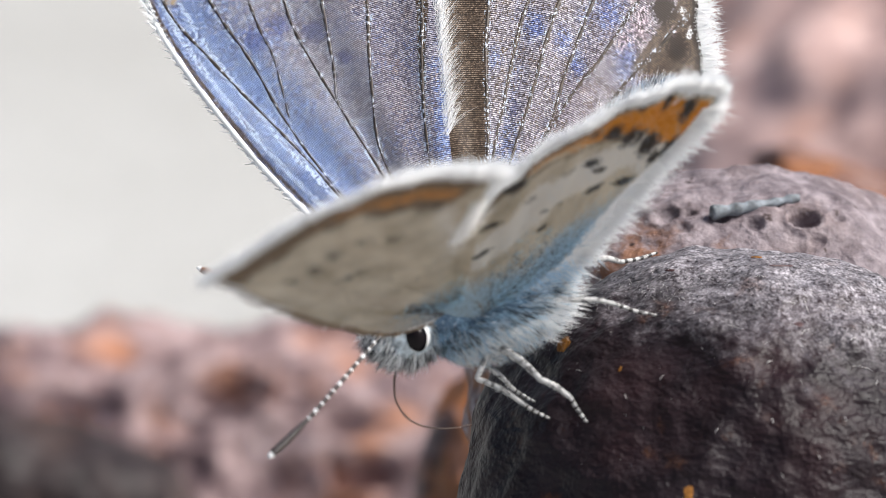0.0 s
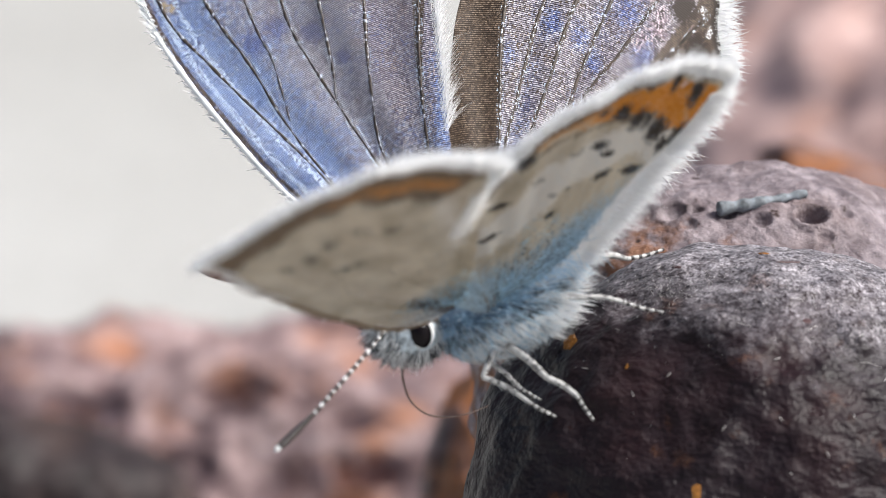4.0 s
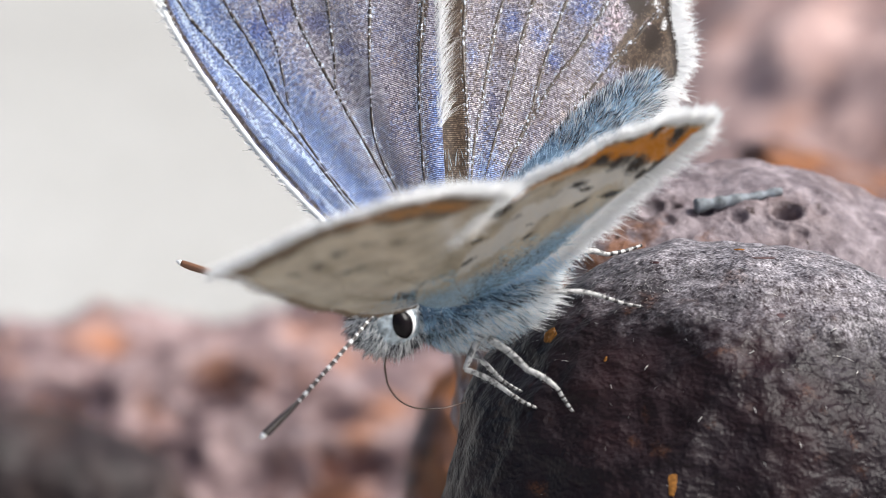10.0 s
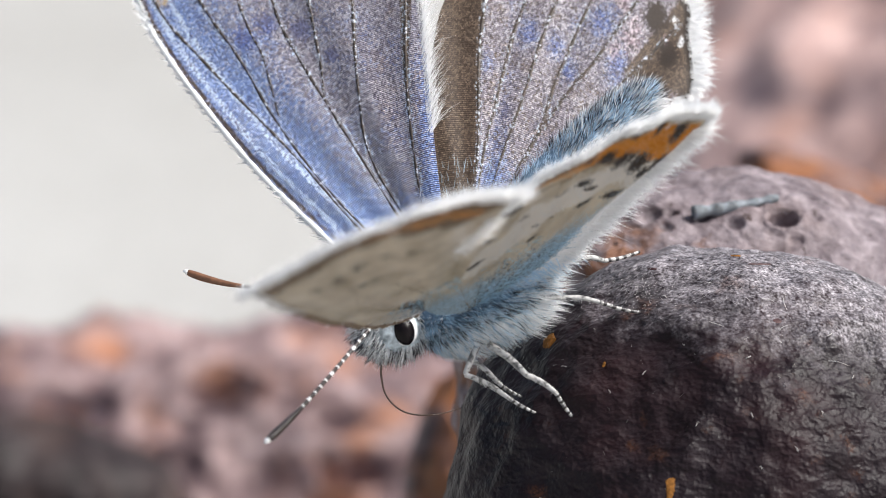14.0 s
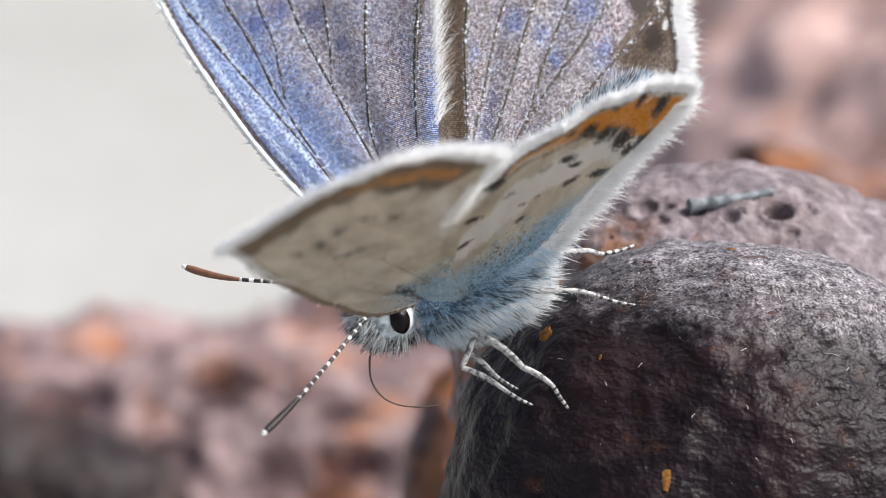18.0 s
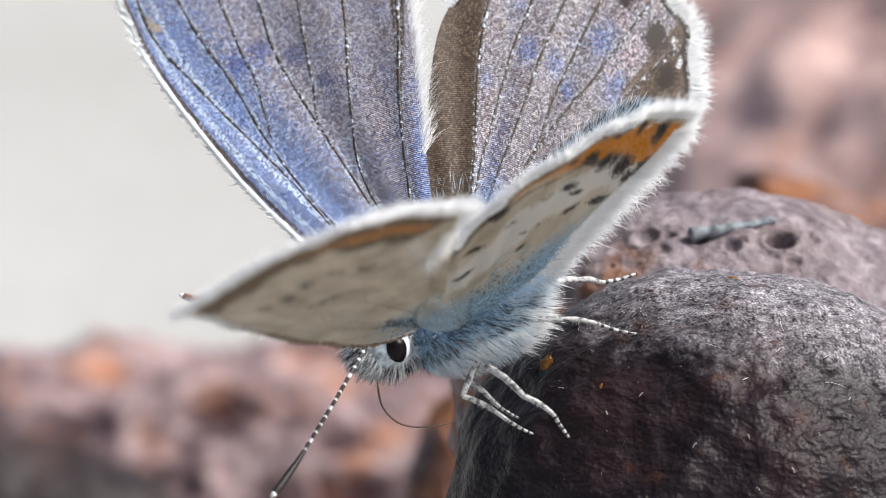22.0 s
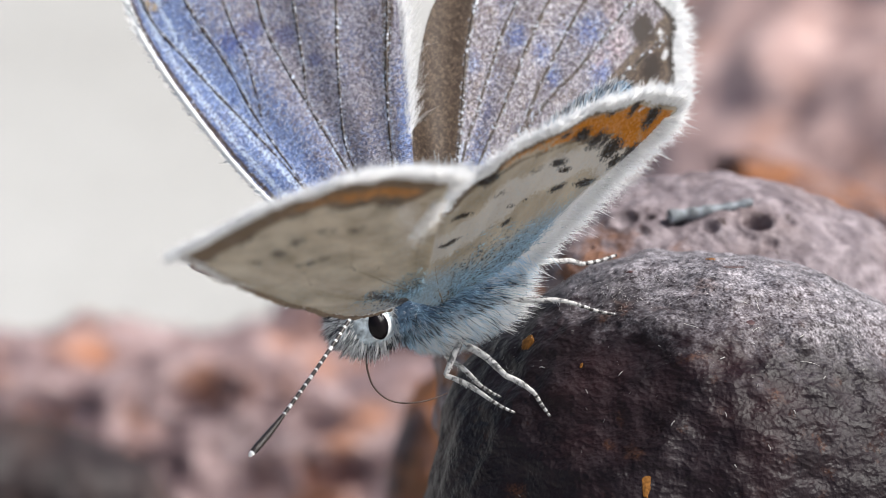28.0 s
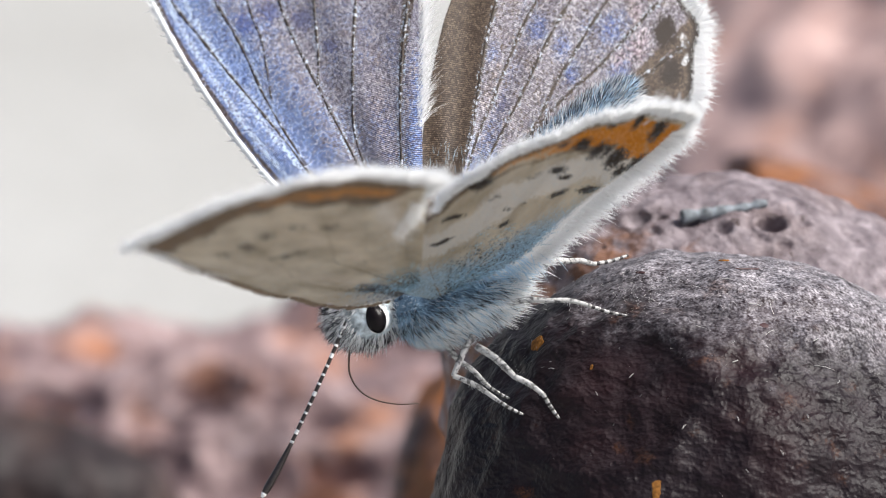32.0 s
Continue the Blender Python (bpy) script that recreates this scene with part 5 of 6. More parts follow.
    walk(MOVING["abdomen"], [
        (0, pose(-0.001229, 0.006280, -0.002100, -0.00, 12.88, 46.68)), (0.5, pose(-0.001220, 0.006282, -0.002100, -0.00, 12.88, 46.68)),
        (1, pose(-0.001229, 0.006304, -0.002100, -0.00, 12.88, 46.68)), (1.5, pose(-0.001222, 0.006307, -0.002100, -0.00, 12.88, 46.68)),
        (2, pose(-0.001216, 0.006291, -0.002100, -0.00, 12.88, 46.68)), (2.5, pose(-0.001221, 0.006310, -0.002100, -0.00, 12.88, 46.68)),
        (3, pose(-0.001223, 0.006302, -0.002100, -0.00, 12.88, 46.68)), (3.5, pose(-0.001232, 0.006315, -0.002100, -0.00, 12.88, 46.68)),
        (5.5, pose(-0.001247, 0.006296, -0.002100, -0.00, 12.88, 46.68)), (6, pose(-0.001241, 0.006298, -0.002100, -0.00, 12.88, 46.68)),
        (6.5, pose(-0.001237, 0.006301, -0.002100, -0.00, 12.88, 46.68)), (7, pose(-0.001241, 0.006313, -0.002100, -0.00, 12.88, 46.68)),
        (8, pose(-0.001259, 0.006303, -0.002100, -0.00, 12.88, 46.68)), (9, pose(-0.001250, 0.006300, -0.002100, -0.00, 12.88, 46.68)),
        (9.5, pose(-0.001259, 0.006309, -0.002100, -0.00, 12.88, 46.68)), (10, pose(-0.001282, 0.006346, -0.002100, -0.00, 12.88, 46.68)),
        (10.3, pose(-0.001259, 0.006328, -0.002100, -0.00, 12.88, 46.68)), (10.5, pose(-0.001244, 0.006315, -0.002100, -0.00, 12.88, 46.68)),
        (10.7, pose(-0.001245, 0.006322, -0.002100, -0.00, 12.88, 46.68)), (11, pose(-0.001245, 0.006332, -0.002100, -0.00, 12.88, 46.68)),
        (11.3, pose(-0.001236, 0.006332, -0.002100, -0.00, 12.88, 46.68)), (12, pose(-0.001246, 0.006337, -0.002100, -0.00, 12.88, 46.68)),
        (13, pose(-0.001245, 0.006349, -0.002100, -0.00, 12.88, 46.68)), (14, pose(-0.001263, 0.006334, -0.002100, -0.00, 12.88, 46.68)),
        (14.5, pose(-0.001292, 0.006366, -0.002100, -0.00, 12.88, 46.68)), (16.5, pose(-0.001276, 0.006360, -0.002100, -0.00, 12.88, 46.68)),
        (17, pose(-0.001283, 0.006394, -0.002100, -0.00, 12.88, 46.68)), (18, pose(-0.001295, 0.006409, -0.002100, -0.00, 12.88, 46.68)),
        (19, pose(-0.001300, 0.006419, -0.002100, -0.00, 12.88, 46.68)), (20, pose(-0.001335, 0.006399, -0.002100, -0.00, 12.88, 46.68)),
        (20.5, pose(-0.001337, 0.006396, -0.002100, -0.00, 12.88, 46.68)), (21, pose(-0.001337, 0.006391, -0.002100, -0.00, 12.88, 46.68)),
        (21.5, pose(-0.001337, 0.006396, -0.002100, -0.00, 12.88, 46.68)), (22, pose(-0.001355, 0.006403, -0.002100, -0.00, 12.88, 46.68)),
        (23, pose(-0.001340, 0.006400, -0.002100, -0.00, 12.88, 46.68)), (24, pose(-0.001351, 0.006381, -0.002100, -0.00, 12.88, 46.68)),
        (24.5, pose(-0.001355, 0.006389, -0.002100, -0.00, 12.88, 46.68)), (25, pose(-0.001358, 0.006387, -0.002100, -0.00, 12.88, 46.68)),
        (25.5, pose(-0.001381, 0.006406, -0.002100, -0.00, 12.88, 46.68)), (27.5, pose(-0.001384, 0.006435, -0.002100, -0.00, 12.88, 46.68)),
        (28, pose(-0.001395, 0.006454, -0.002100, -0.00, 12.88, 46.68)), (29, pose(-0.001411, 0.006467, -0.002100, -0.00, 12.88, 46.68)),
        (30, pose(-0.001412, 0.006460, -0.002100, -0.00, 12.88, 46.68)), (31, pose(-0.001414, 0.006459, -0.002100, -0.00, 12.88, 46.68)),
        (31.5, pose(-0.001417, 0.006464, -0.002100, -0.00, 12.88, 46.68)), (32, pose(-0.001555, 0.006544, -0.002100, -0.00, 12.88, 46.68)),
    ])
    walk(MOVING["head"], [
        (0, pose(-0.005915, 0.002366, -0.000300, 0.00, -0.00, 0.00)), (0.5, pose(-0.005900, 0.002371, -0.000300, 0.00, -0.00, 0.00)),
        (1, pose(-0.005916, 0.002407, -0.000300, 0.00, -0.00, 0.00)), (1.5, pose(-0.005904, 0.002411, -0.000300, 0.00, -0.00, 0.00)),
        (2, pose(-0.005894, 0.002384, -0.000300, 0.00, -0.00, 0.00)), (2.5, pose(-0.005902, 0.002416, -0.000300, 0.00, -0.00, 0.00)),
        (3, pose(-0.005904, 0.002404, -0.000300, 0.00, -0.00, 0.00)), (3.5, pose(-0.005920, 0.002425, -0.000300, 0.00, -0.00, 0.00)),
        (5.5, pose(-0.005945, 0.002394, -0.000300, 0.00, -0.00, 0.00)), (6, pose(-0.005934, 0.002397, -0.000300, 0.00, -0.00, 0.00)),
        (6.5, pose(-0.005928, 0.002401, -0.000300, 0.00, -0.00, 0.00)), (7, pose(-0.005935, 0.002421, -0.000300, 0.00, -0.00, 0.00)),
        (8, pose(-0.005965, 0.002405, -0.000300, 0.00, -0.00, 0.00)), (9, pose(-0.005950, 0.002400, -0.000300, 0.00, -0.00, 0.00)),
        (9.5, pose(-0.005965, 0.002415, -0.000300, 0.00, -0.00, 0.00)), (10, pose(-0.006003, 0.002477, -0.000300, 0.00, -0.00, 0.00)),
        (10.3, pose(-0.005965, 0.002446, -0.000300, 0.00, -0.00, 0.00)), (10.5, pose(-0.005940, 0.002426, -0.000300, 0.00, -0.00, 0.00)),
        (10.7, pose(-0.005941, 0.002437, -0.000300, 0.00, -0.00, 0.00)), (11, pose(-0.005942, 0.002454, -0.000300, 0.00, -0.00, 0.00)),
        (11.3, pose(-0.005927, 0.002453, -0.000300, 0.00, -0.00, 0.00)), (12, pose(-0.005944, 0.002461, -0.000300, 0.00, -0.00, 0.00)),
        (13, pose(-0.005942, 0.002482, -0.000300, 0.00, -0.00, 0.00)), (14, pose(-0.005972, 0.002457, -0.000300, 0.00, -0.00, 0.00)),
        (14.5, pose(-0.006021, 0.002510, -0.000300, 0.00, -0.00, 0.00)), (16.5, pose(-0.005994, 0.002499, -0.000300, 0.00, -0.00, 0.00)),
        (17, pose(-0.006005, 0.002557, -0.000300, 0.00, -0.00, 0.00)), (18, pose(-0.006025, 0.002582, -0.000300, 0.00, -0.00, 0.00)),
        (19, pose(-0.006034, 0.002598, -0.000300, 0.00, -0.00, 0.00)), (20, pose(-0.006091, 0.002565, -0.000300, 0.00, -0.00, 0.00)),
        (20.5, pose(-0.006095, 0.002560, -0.000300, 0.00, -0.00, 0.00)), (21, pose(-0.006096, 0.002551, -0.000300, 0.00, -0.00, 0.00)),
        (21.5, pose(-0.006095, 0.002560, -0.000300, 0.00, -0.00, 0.00)), (22, pose(-0.006125, 0.002572, -0.000300, 0.00, -0.00, 0.00)),
        (23, pose(-0.006100, 0.002567, -0.000300, 0.00, -0.00, 0.00)), (24, pose(-0.006118, 0.002535, -0.000300, 0.00, -0.00, 0.00)),
        (24.5, pose(-0.006125, 0.002548, -0.000300, 0.00, -0.00, 0.00)), (25, pose(-0.006130, 0.002545, -0.000300, 0.00, -0.00, 0.00)),
        (25.5, pose(-0.006168, 0.002577, -0.000300, 0.00, -0.00, 0.00)), (27.5, pose(-0.006174, 0.002625, -0.000300, 0.00, -0.00, 0.00)),
        (28, pose(-0.006192, 0.002657, -0.000300, 0.00, -0.00, 0.00)), (29, pose(-0.006219, 0.002678, -0.000300, 0.00, -0.00, 0.00)),
        (30, pose(-0.006220, 0.002667, -0.000300, 0.00, -0.00, 0.00)), (31, pose(-0.006223, 0.002665, -0.000300, 0.00, -0.00, 0.00)),
        (31.5, pose(-0.006228, 0.002674, -0.000300, 0.00, -0.00, 0.00)), (32, pose(-0.006459, 0.002807, -0.000300, 0.00, -0.00, 0.00)),
    ])
    walk(MOVING["near_forewing"], [
        (0, pose(-0.004342, 0.003225, 0.002000, -49.87, -68.03, 169.28)), (0.5, pose(-0.004342, 0.003254, 0.002000, -52.86, -68.48, 171.09)),
        (1, pose(-0.004342, 0.003267, 0.002000, -53.72, -67.16, 170.77)), (1.5, pose(-0.004331, 0.003255, 0.002000, -54.55, -67.77, 171.48)),
        (2, pose(-0.004321, 0.003244, 0.002000, -55.96, -68.18, 173.04)), (2.5, pose(-0.004324, 0.003253, 0.002000, -51.49, -67.94, 169.10)),
        (3, pose(-0.004331, 0.003263, 0.002000, -48.08, -67.15, 166.29)), (3.5, pose(-0.004338, 0.003262, 0.002000, -49.01, -66.73, 167.36)),
        (5.5, pose(-0.004359, 0.003257, 0.002000, -48.78, -66.83, 167.21)), (6, pose(-0.004361, 0.003256, 0.002000, -50.84, -67.80, 169.03)),
        (6.5, pose(-0.004361, 0.003268, 0.002000, -52.43, -68.25, 170.09)), (7, pose(-0.004362, 0.003281, 0.002000, -52.81, -68.08, 170.06)),
        (7.5, pose(-0.004377, 0.003274, 0.002000, -51.27, -67.44, 168.85)), (8, pose(-0.004392, 0.003264, 0.002000, -49.10, -66.38, 167.07)),
        (8.5, pose(-0.004384, 0.003260, 0.002000, -52.92, -67.82, 171.08)), (9, pose(-0.004377, 0.003259, 0.002000, -51.93, -66.27, 169.43)),
        (9.5, pose(-0.004403, 0.003298, 0.002000, -54.74, -65.92, 169.60)), (10, pose(-0.004429, 0.003336, 0.002000, -57.85, -70.17, 170.34)),
        (10.4, pose(-0.004375, 0.003291, 0.002000, -49.17, -67.12, 158.19)), (10.7, pose(-0.004368, 0.003296, 0.002000, 12.76, -80.15, 108.77)),
        (11, pose(-0.004369, 0.003313, 0.002000, -9.04, -78.51, 116.39)), (11.5, pose(-0.004357, 0.003313, 0.002000, -43.21, -76.97, 158.65)),
        (12, pose(-0.004371, 0.003321, 0.002000, -48.41, -76.17, 164.54)), (13, pose(-0.004369, 0.003341, 0.002000, -37.84, -68.93, 156.59)),
        (14, pose(-0.004399, 0.003316, 0.002000, -56.54, -72.85, 172.40)), (14.5, pose(-0.004412, 0.003321, 0.002000, -55.41, -72.67, 171.77)),
        (16.5, pose(-0.004425, 0.003397, 0.002000, -47.06, -72.15, 167.32)), (17, pose(-0.004432, 0.003416, 0.002000, -40.08, -71.34, 160.48)),
        (17.5, pose(-0.004443, 0.003430, 0.002000, -44.95, -70.75, 165.21)), (18, pose(-0.004452, 0.003441, 0.002000, -45.73, -70.18, 164.00)),
        (18.5, pose(-0.004454, 0.003452, 0.002000, -52.16, -69.24, 166.69)), (19, pose(-0.004461, 0.003457, 0.002000, -58.11, -68.69, 170.53)),
        (19.5, pose(-0.004491, 0.003445, 0.002000, -63.79, -69.13, 177.37)), (20, pose(-0.004518, 0.003424, 0.002000, -61.97, -68.95, 176.90)),
        (20.5, pose(-0.004520, 0.003413, 0.002000, -59.71, -68.37, 175.73)), (21, pose(-0.004522, 0.003410, 0.002000, -56.85, -66.75, 173.37)),
        (21.5, pose(-0.004538, 0.003420, 0.002000, -56.02, -67.21, 173.00)), (22, pose(-0.004551, 0.003431, 0.002000, -57.36, -66.95, 174.84)),
        (22.5, pose(-0.004539, 0.003430, 0.002000, -56.37, -66.77, 173.54)), (23, pose(-0.004527, 0.003426, 0.002000, -55.79, -66.90, 172.61)),
        (23.5, pose(-0.004533, 0.003409, 0.002000, -55.18, -66.04, 172.21)), (24, pose(-0.004545, 0.003395, 0.002000, -56.84, -67.43, 174.05)),
        (24.5, pose(-0.004552, 0.003397, 0.002000, -55.85, -66.75, 171.97)), (25, pose(-0.004557, 0.003404, 0.002000, -58.39, -66.54, 173.51)),
        (25.5, pose(-0.004562, 0.003417, 0.002000, -57.83, -65.74, 172.58)), (28, pose(-0.004619, 0.003516, 0.002000, -52.09, -67.22, 166.42)),
        (29, pose(-0.004646, 0.003538, 0.002000, -52.09, -67.64, 166.56)), (30, pose(-0.004647, 0.003526, 0.002000, -50.82, -67.43, 165.06)),
        (31, pose(-0.004650, 0.003524, 0.002000, -52.01, -64.41, 164.57)), (31.5, pose(-0.004655, 0.003533, 0.002000, -56.24, -65.59, 168.60)),
        (32, pose(-0.004886, 0.003666, 0.002000, -57.81, -63.48, 168.86)),
    ])
    walk(MOVING["near_hindwing"], [
        (0, pose(-0.003458, 0.002980, 0.000600, 49.65, -48.52, 65.82)), (0.5, pose(-0.003459, 0.003008, 0.000600, 52.08, -51.03, 62.70)),
        (1, pose(-0.003459, 0.003021, 0.000600, 51.24, -50.53, 64.20)), (1.5, pose(-0.003448, 0.003009, 0.000600, 52.24, -51.01, 63.00)),
        (2, pose(-0.003437, 0.002998, 0.000600, 53.45, -50.83, 63.26)), (2.5, pose(-0.003440, 0.003007, 0.000600, 52.23, -48.38, 64.40)),
        (3, pose(-0.003448, 0.003017, 0.000600, 50.34, -46.79, 65.13)), (3.5, pose(-0.003456, 0.003017, 0.000600, 47.63, -43.51, 66.87)),
        (5.5, pose(-0.003477, 0.003011, 0.000600, 52.24, -45.28, 64.01)), (6, pose(-0.003478, 0.003011, 0.000600, 54.32, -46.27, 62.06)),
        (6.5, pose(-0.003478, 0.003023, 0.000600, 55.20, -46.87, 61.01)), (7, pose(-0.003478, 0.003035, 0.000600, 54.95, -47.41, 61.13)),
        (7.5, pose(-0.003493, 0.003028, 0.000600, 54.57, -46.54, 61.69)), (8, pose(-0.003508, 0.003018, 0.000600, 52.24, -45.39, 64.51)),
        (8.5, pose(-0.003500, 0.003014, 0.000600, 55.04, -47.46, 61.88)), (9, pose(-0.003493, 0.003014, 0.000600, 51.70, -46.29, 64.40)),
        (9.5, pose(-0.003520, 0.003052, 0.000600, 50.27, -49.78, 63.99)), (10, pose(-0.003546, 0.003090, 0.000600, 54.21, -56.71, 58.83)),
        (10.4, pose(-0.003492, 0.003046, 0.000600, 45.50, -53.48, 66.11)), (10.5, pose(-0.003484, 0.003039, 0.000600, 46.89, -56.15, 62.84)),
        (11, pose(-0.003485, 0.003067, 0.000600, 53.23, -56.71, 60.14)), (11.5, pose(-0.003473, 0.003068, 0.000600, 57.60, -54.35, 57.15)),
        (12, pose(-0.003487, 0.003075, 0.000600, 59.78, -52.72, 56.24)), (12.5, pose(-0.003486, 0.003088, 0.000600, 56.06, -50.84, 59.64)),
        (13, pose(-0.003485, 0.003095, 0.000600, 47.97, -48.56, 66.14)), (13.5, pose(-0.003496, 0.003083, 0.000600, 52.48, -52.23, 62.30)),
        (14, pose(-0.003515, 0.003070, 0.000600, 57.46, -53.35, 58.09)), (16.5, pose(-0.003541, 0.003151, 0.000600, 52.65, -54.66, 63.26)),
        (17, pose(-0.003548, 0.003170, 0.000600, 50.55, -50.39, 66.52)), (17.5, pose(-0.003559, 0.003184, 0.000600, 52.32, -52.37, 62.52)),
        (18, pose(-0.003568, 0.003196, 0.000600, 51.68, -51.07, 64.40)), (18.5, pose(-0.003570, 0.003206, 0.000600, 51.70, -52.27, 62.59)),
        (19, pose(-0.003577, 0.003211, 0.000600, 55.21, -55.19, 59.14)), (19.5, pose(-0.003608, 0.003199, 0.000600, 57.64, -55.22, 56.72)),
        (20, pose(-0.003635, 0.003178, 0.000600, 55.36, -54.55, 58.35)), (20.5, pose(-0.003637, 0.003167, 0.000600, 55.59, -53.25, 60.50)),
        (21, pose(-0.003639, 0.003165, 0.000600, 53.10, -50.91, 63.85)), (21.5, pose(-0.003655, 0.003175, 0.000600, 53.76, -50.29, 63.50)),
        (22, pose(-0.003668, 0.003185, 0.000600, 55.13, -50.47, 62.75)), (22.5, pose(-0.003656, 0.003185, 0.000600, 53.98, -49.79, 63.43)),
        (23, pose(-0.003643, 0.003181, 0.000600, 53.65, -49.14, 62.30)), (23.5, pose(-0.003649, 0.003163, 0.000600, 53.16, -48.70, 62.88)),
        (24, pose(-0.003661, 0.003149, 0.000600, 56.10, -48.54, 60.94)), (24.5, pose(-0.003669, 0.003151, 0.000600, 54.91, -48.28, 61.22)),
        (25, pose(-0.003674, 0.003159, 0.000600, 55.28, -49.87, 59.76)), (25.5, pose(-0.003680, 0.003172, 0.000600, 53.54, -50.03, 60.59)),
        (27.5, pose(-0.003719, 0.003251, 0.000600, 54.05, -48.25, 60.61)), (28, pose(-0.003735, 0.003270, 0.000600, 52.56, -46.10, 60.36)),
        (28.5, pose(-0.003753, 0.003286, 0.000600, 54.27, -47.14, 59.47)), (29, pose(-0.003762, 0.003292, 0.000600, 55.11, -47.25, 58.89)),
        (29.5, pose(-0.003763, 0.003287, 0.000600, 53.93, -46.53, 59.63)), (30, pose(-0.003763, 0.003280, 0.000600, 51.98, -45.51, 60.44)),
        (30.5, pose(-0.003765, 0.003278, 0.000600, 52.78, -46.86, 59.98)), (31, pose(-0.003767, 0.003278, 0.000600, 49.22, -48.23, 61.19)),
        (31.5, pose(-0.003772, 0.003287, 0.000600, 52.42, -49.71, 59.37)), (32, pose(-0.004002, 0.003420, 0.000600, 48.74, -50.95, 59.20)),
    ])
    walk(MOVING["far_forewing"], [
        (0, pose(-0.004339, 0.003395, -0.001500, 8.84, 29.33, 128.37)), (0.5, pose(-0.004339, 0.003424, -0.001500, 8.78, 30.23, 128.81)),
        (1, pose(-0.004339, 0.003437, -0.001500, 6.37, 30.04, 129.11)), (1.5, pose(-0.004328, 0.003425, -0.001500, 7.47, 30.05, 129.08)),
        (2, pose(-0.004317, 0.003414, -0.001500, 7.53, 29.58, 129.10)), (2.5, pose(-0.004320, 0.003424, -0.001500, 7.32, 29.76, 128.87)),
        (3, pose(-0.004328, 0.003433, -0.001500, 6.88, 29.91, 129.13)), (3.5, pose(-0.004336, 0.003433, -0.001500, 6.49, 30.24, 129.41)),
        (5.5, pose(-0.004357, 0.003427, -0.001500, 4.34, 29.81, 130.84)), (6, pose(-0.004358, 0.003427, -0.001500, 3.95, 29.49, 130.65)),
        (6.5, pose(-0.004358, 0.003439, -0.001500, 4.37, 29.91, 130.73)), (7, pose(-0.004358, 0.003451, -0.001500, 4.57, 30.18, 130.76)),
        (7.5, pose(-0.004373, 0.003444, -0.001500, 4.76, 29.96, 130.80)), (8, pose(-0.004388, 0.003434, -0.001500, 5.73, 29.59, 131.13)),
        (8.5, pose(-0.004380, 0.003430, -0.001500, 5.59, 29.33, 131.34)), (9, pose(-0.004373, 0.003429, -0.001500, 4.87, 29.51, 132.31)),
        (9.5, pose(-0.004400, 0.003467, -0.001500, 9.81, 29.82, 132.65)), (10, pose(-0.004426, 0.003506, -0.001500, 7.31, 31.35, 125.77)),
        (10.4, pose(-0.004372, 0.003462, -0.001500, 10.06, 35.35, 126.92)), (10.7, pose(-0.004365, 0.003466, -0.001500, 2.64, 32.45, 99.97)),
        (11, pose(-0.004365, 0.003483, -0.001500, 4.07, 32.75, 110.07)), (11.5, pose(-0.004353, 0.003484, -0.001500, 3.32, 30.30, 117.96)),
        (12, pose(-0.004367, 0.003491, -0.001500, -0.19, 30.34, 119.43)), (13, pose(-0.004365, 0.003511, -0.001500, 7.92, 30.21, 125.29)),
        (14, pose(-0.004395, 0.003486, -0.001500, 5.50, 28.11, 128.22)), (17, pose(-0.004428, 0.003586, -0.001500, 10.24, 29.25, 121.23)),
        (17.5, pose(-0.004440, 0.003600, -0.001500, 9.43, 29.91, 124.01)), (18, pose(-0.004449, 0.003611, -0.001500, 7.64, 29.38, 125.20)),
        (18.5, pose(-0.004451, 0.003622, -0.001500, 9.66, 29.66, 127.76)), (19, pose(-0.004457, 0.003627, -0.001500, 11.12, 29.82, 129.70)),
        (19.5, pose(-0.004488, 0.003615, -0.001500, 11.05, 29.32, 129.44)), (20, pose(-0.004515, 0.003594, -0.001500, 10.79, 29.42, 128.64)),
        (20.5, pose(-0.004517, 0.003583, -0.001500, 6.39, 29.33, 128.74)), (21, pose(-0.004519, 0.003580, -0.001500, 4.02, 29.93, 129.20)),
        (21.5, pose(-0.004535, 0.003590, -0.001500, 5.89, 30.11, 128.94)), (22, pose(-0.004548, 0.003601, -0.001500, 8.40, 29.72, 129.04)),
        (22.5, pose(-0.004536, 0.003601, -0.001500, 7.82, 29.89, 129.23)), (23, pose(-0.004523, 0.003597, -0.001500, 7.42, 30.03, 129.33)),
        (23.5, pose(-0.004529, 0.003579, -0.001500, 7.39, 29.84, 129.32)), (24, pose(-0.004541, 0.003565, -0.001500, 7.33, 29.79, 129.10)),
        (24.5, pose(-0.004549, 0.003567, -0.001500, 8.94, 29.51, 129.31)), (25, pose(-0.004554, 0.003575, -0.001500, 10.82, 29.19, 130.12)),
        (25.5, pose(-0.004559, 0.003588, -0.001500, 10.52, 28.79, 129.67)), (27.5, pose(-0.004599, 0.003667, -0.001500, 7.13, 30.14, 128.33)),
        (28, pose(-0.004616, 0.003686, -0.001500, 6.21, 30.43, 127.31)), (28.5, pose(-0.004634, 0.003702, -0.001500, 7.31, 30.62, 127.19)),
        (29, pose(-0.004643, 0.003708, -0.001500, 8.36, 30.77, 126.94)), (29.5, pose(-0.004643, 0.003703, -0.001500, 7.46, 30.76, 127.13)),
        (30, pose(-0.004643, 0.003696, -0.001500, 6.53, 30.95, 127.08)), (30.5, pose(-0.004645, 0.003694, -0.001500, 6.76, 30.74, 127.06)),
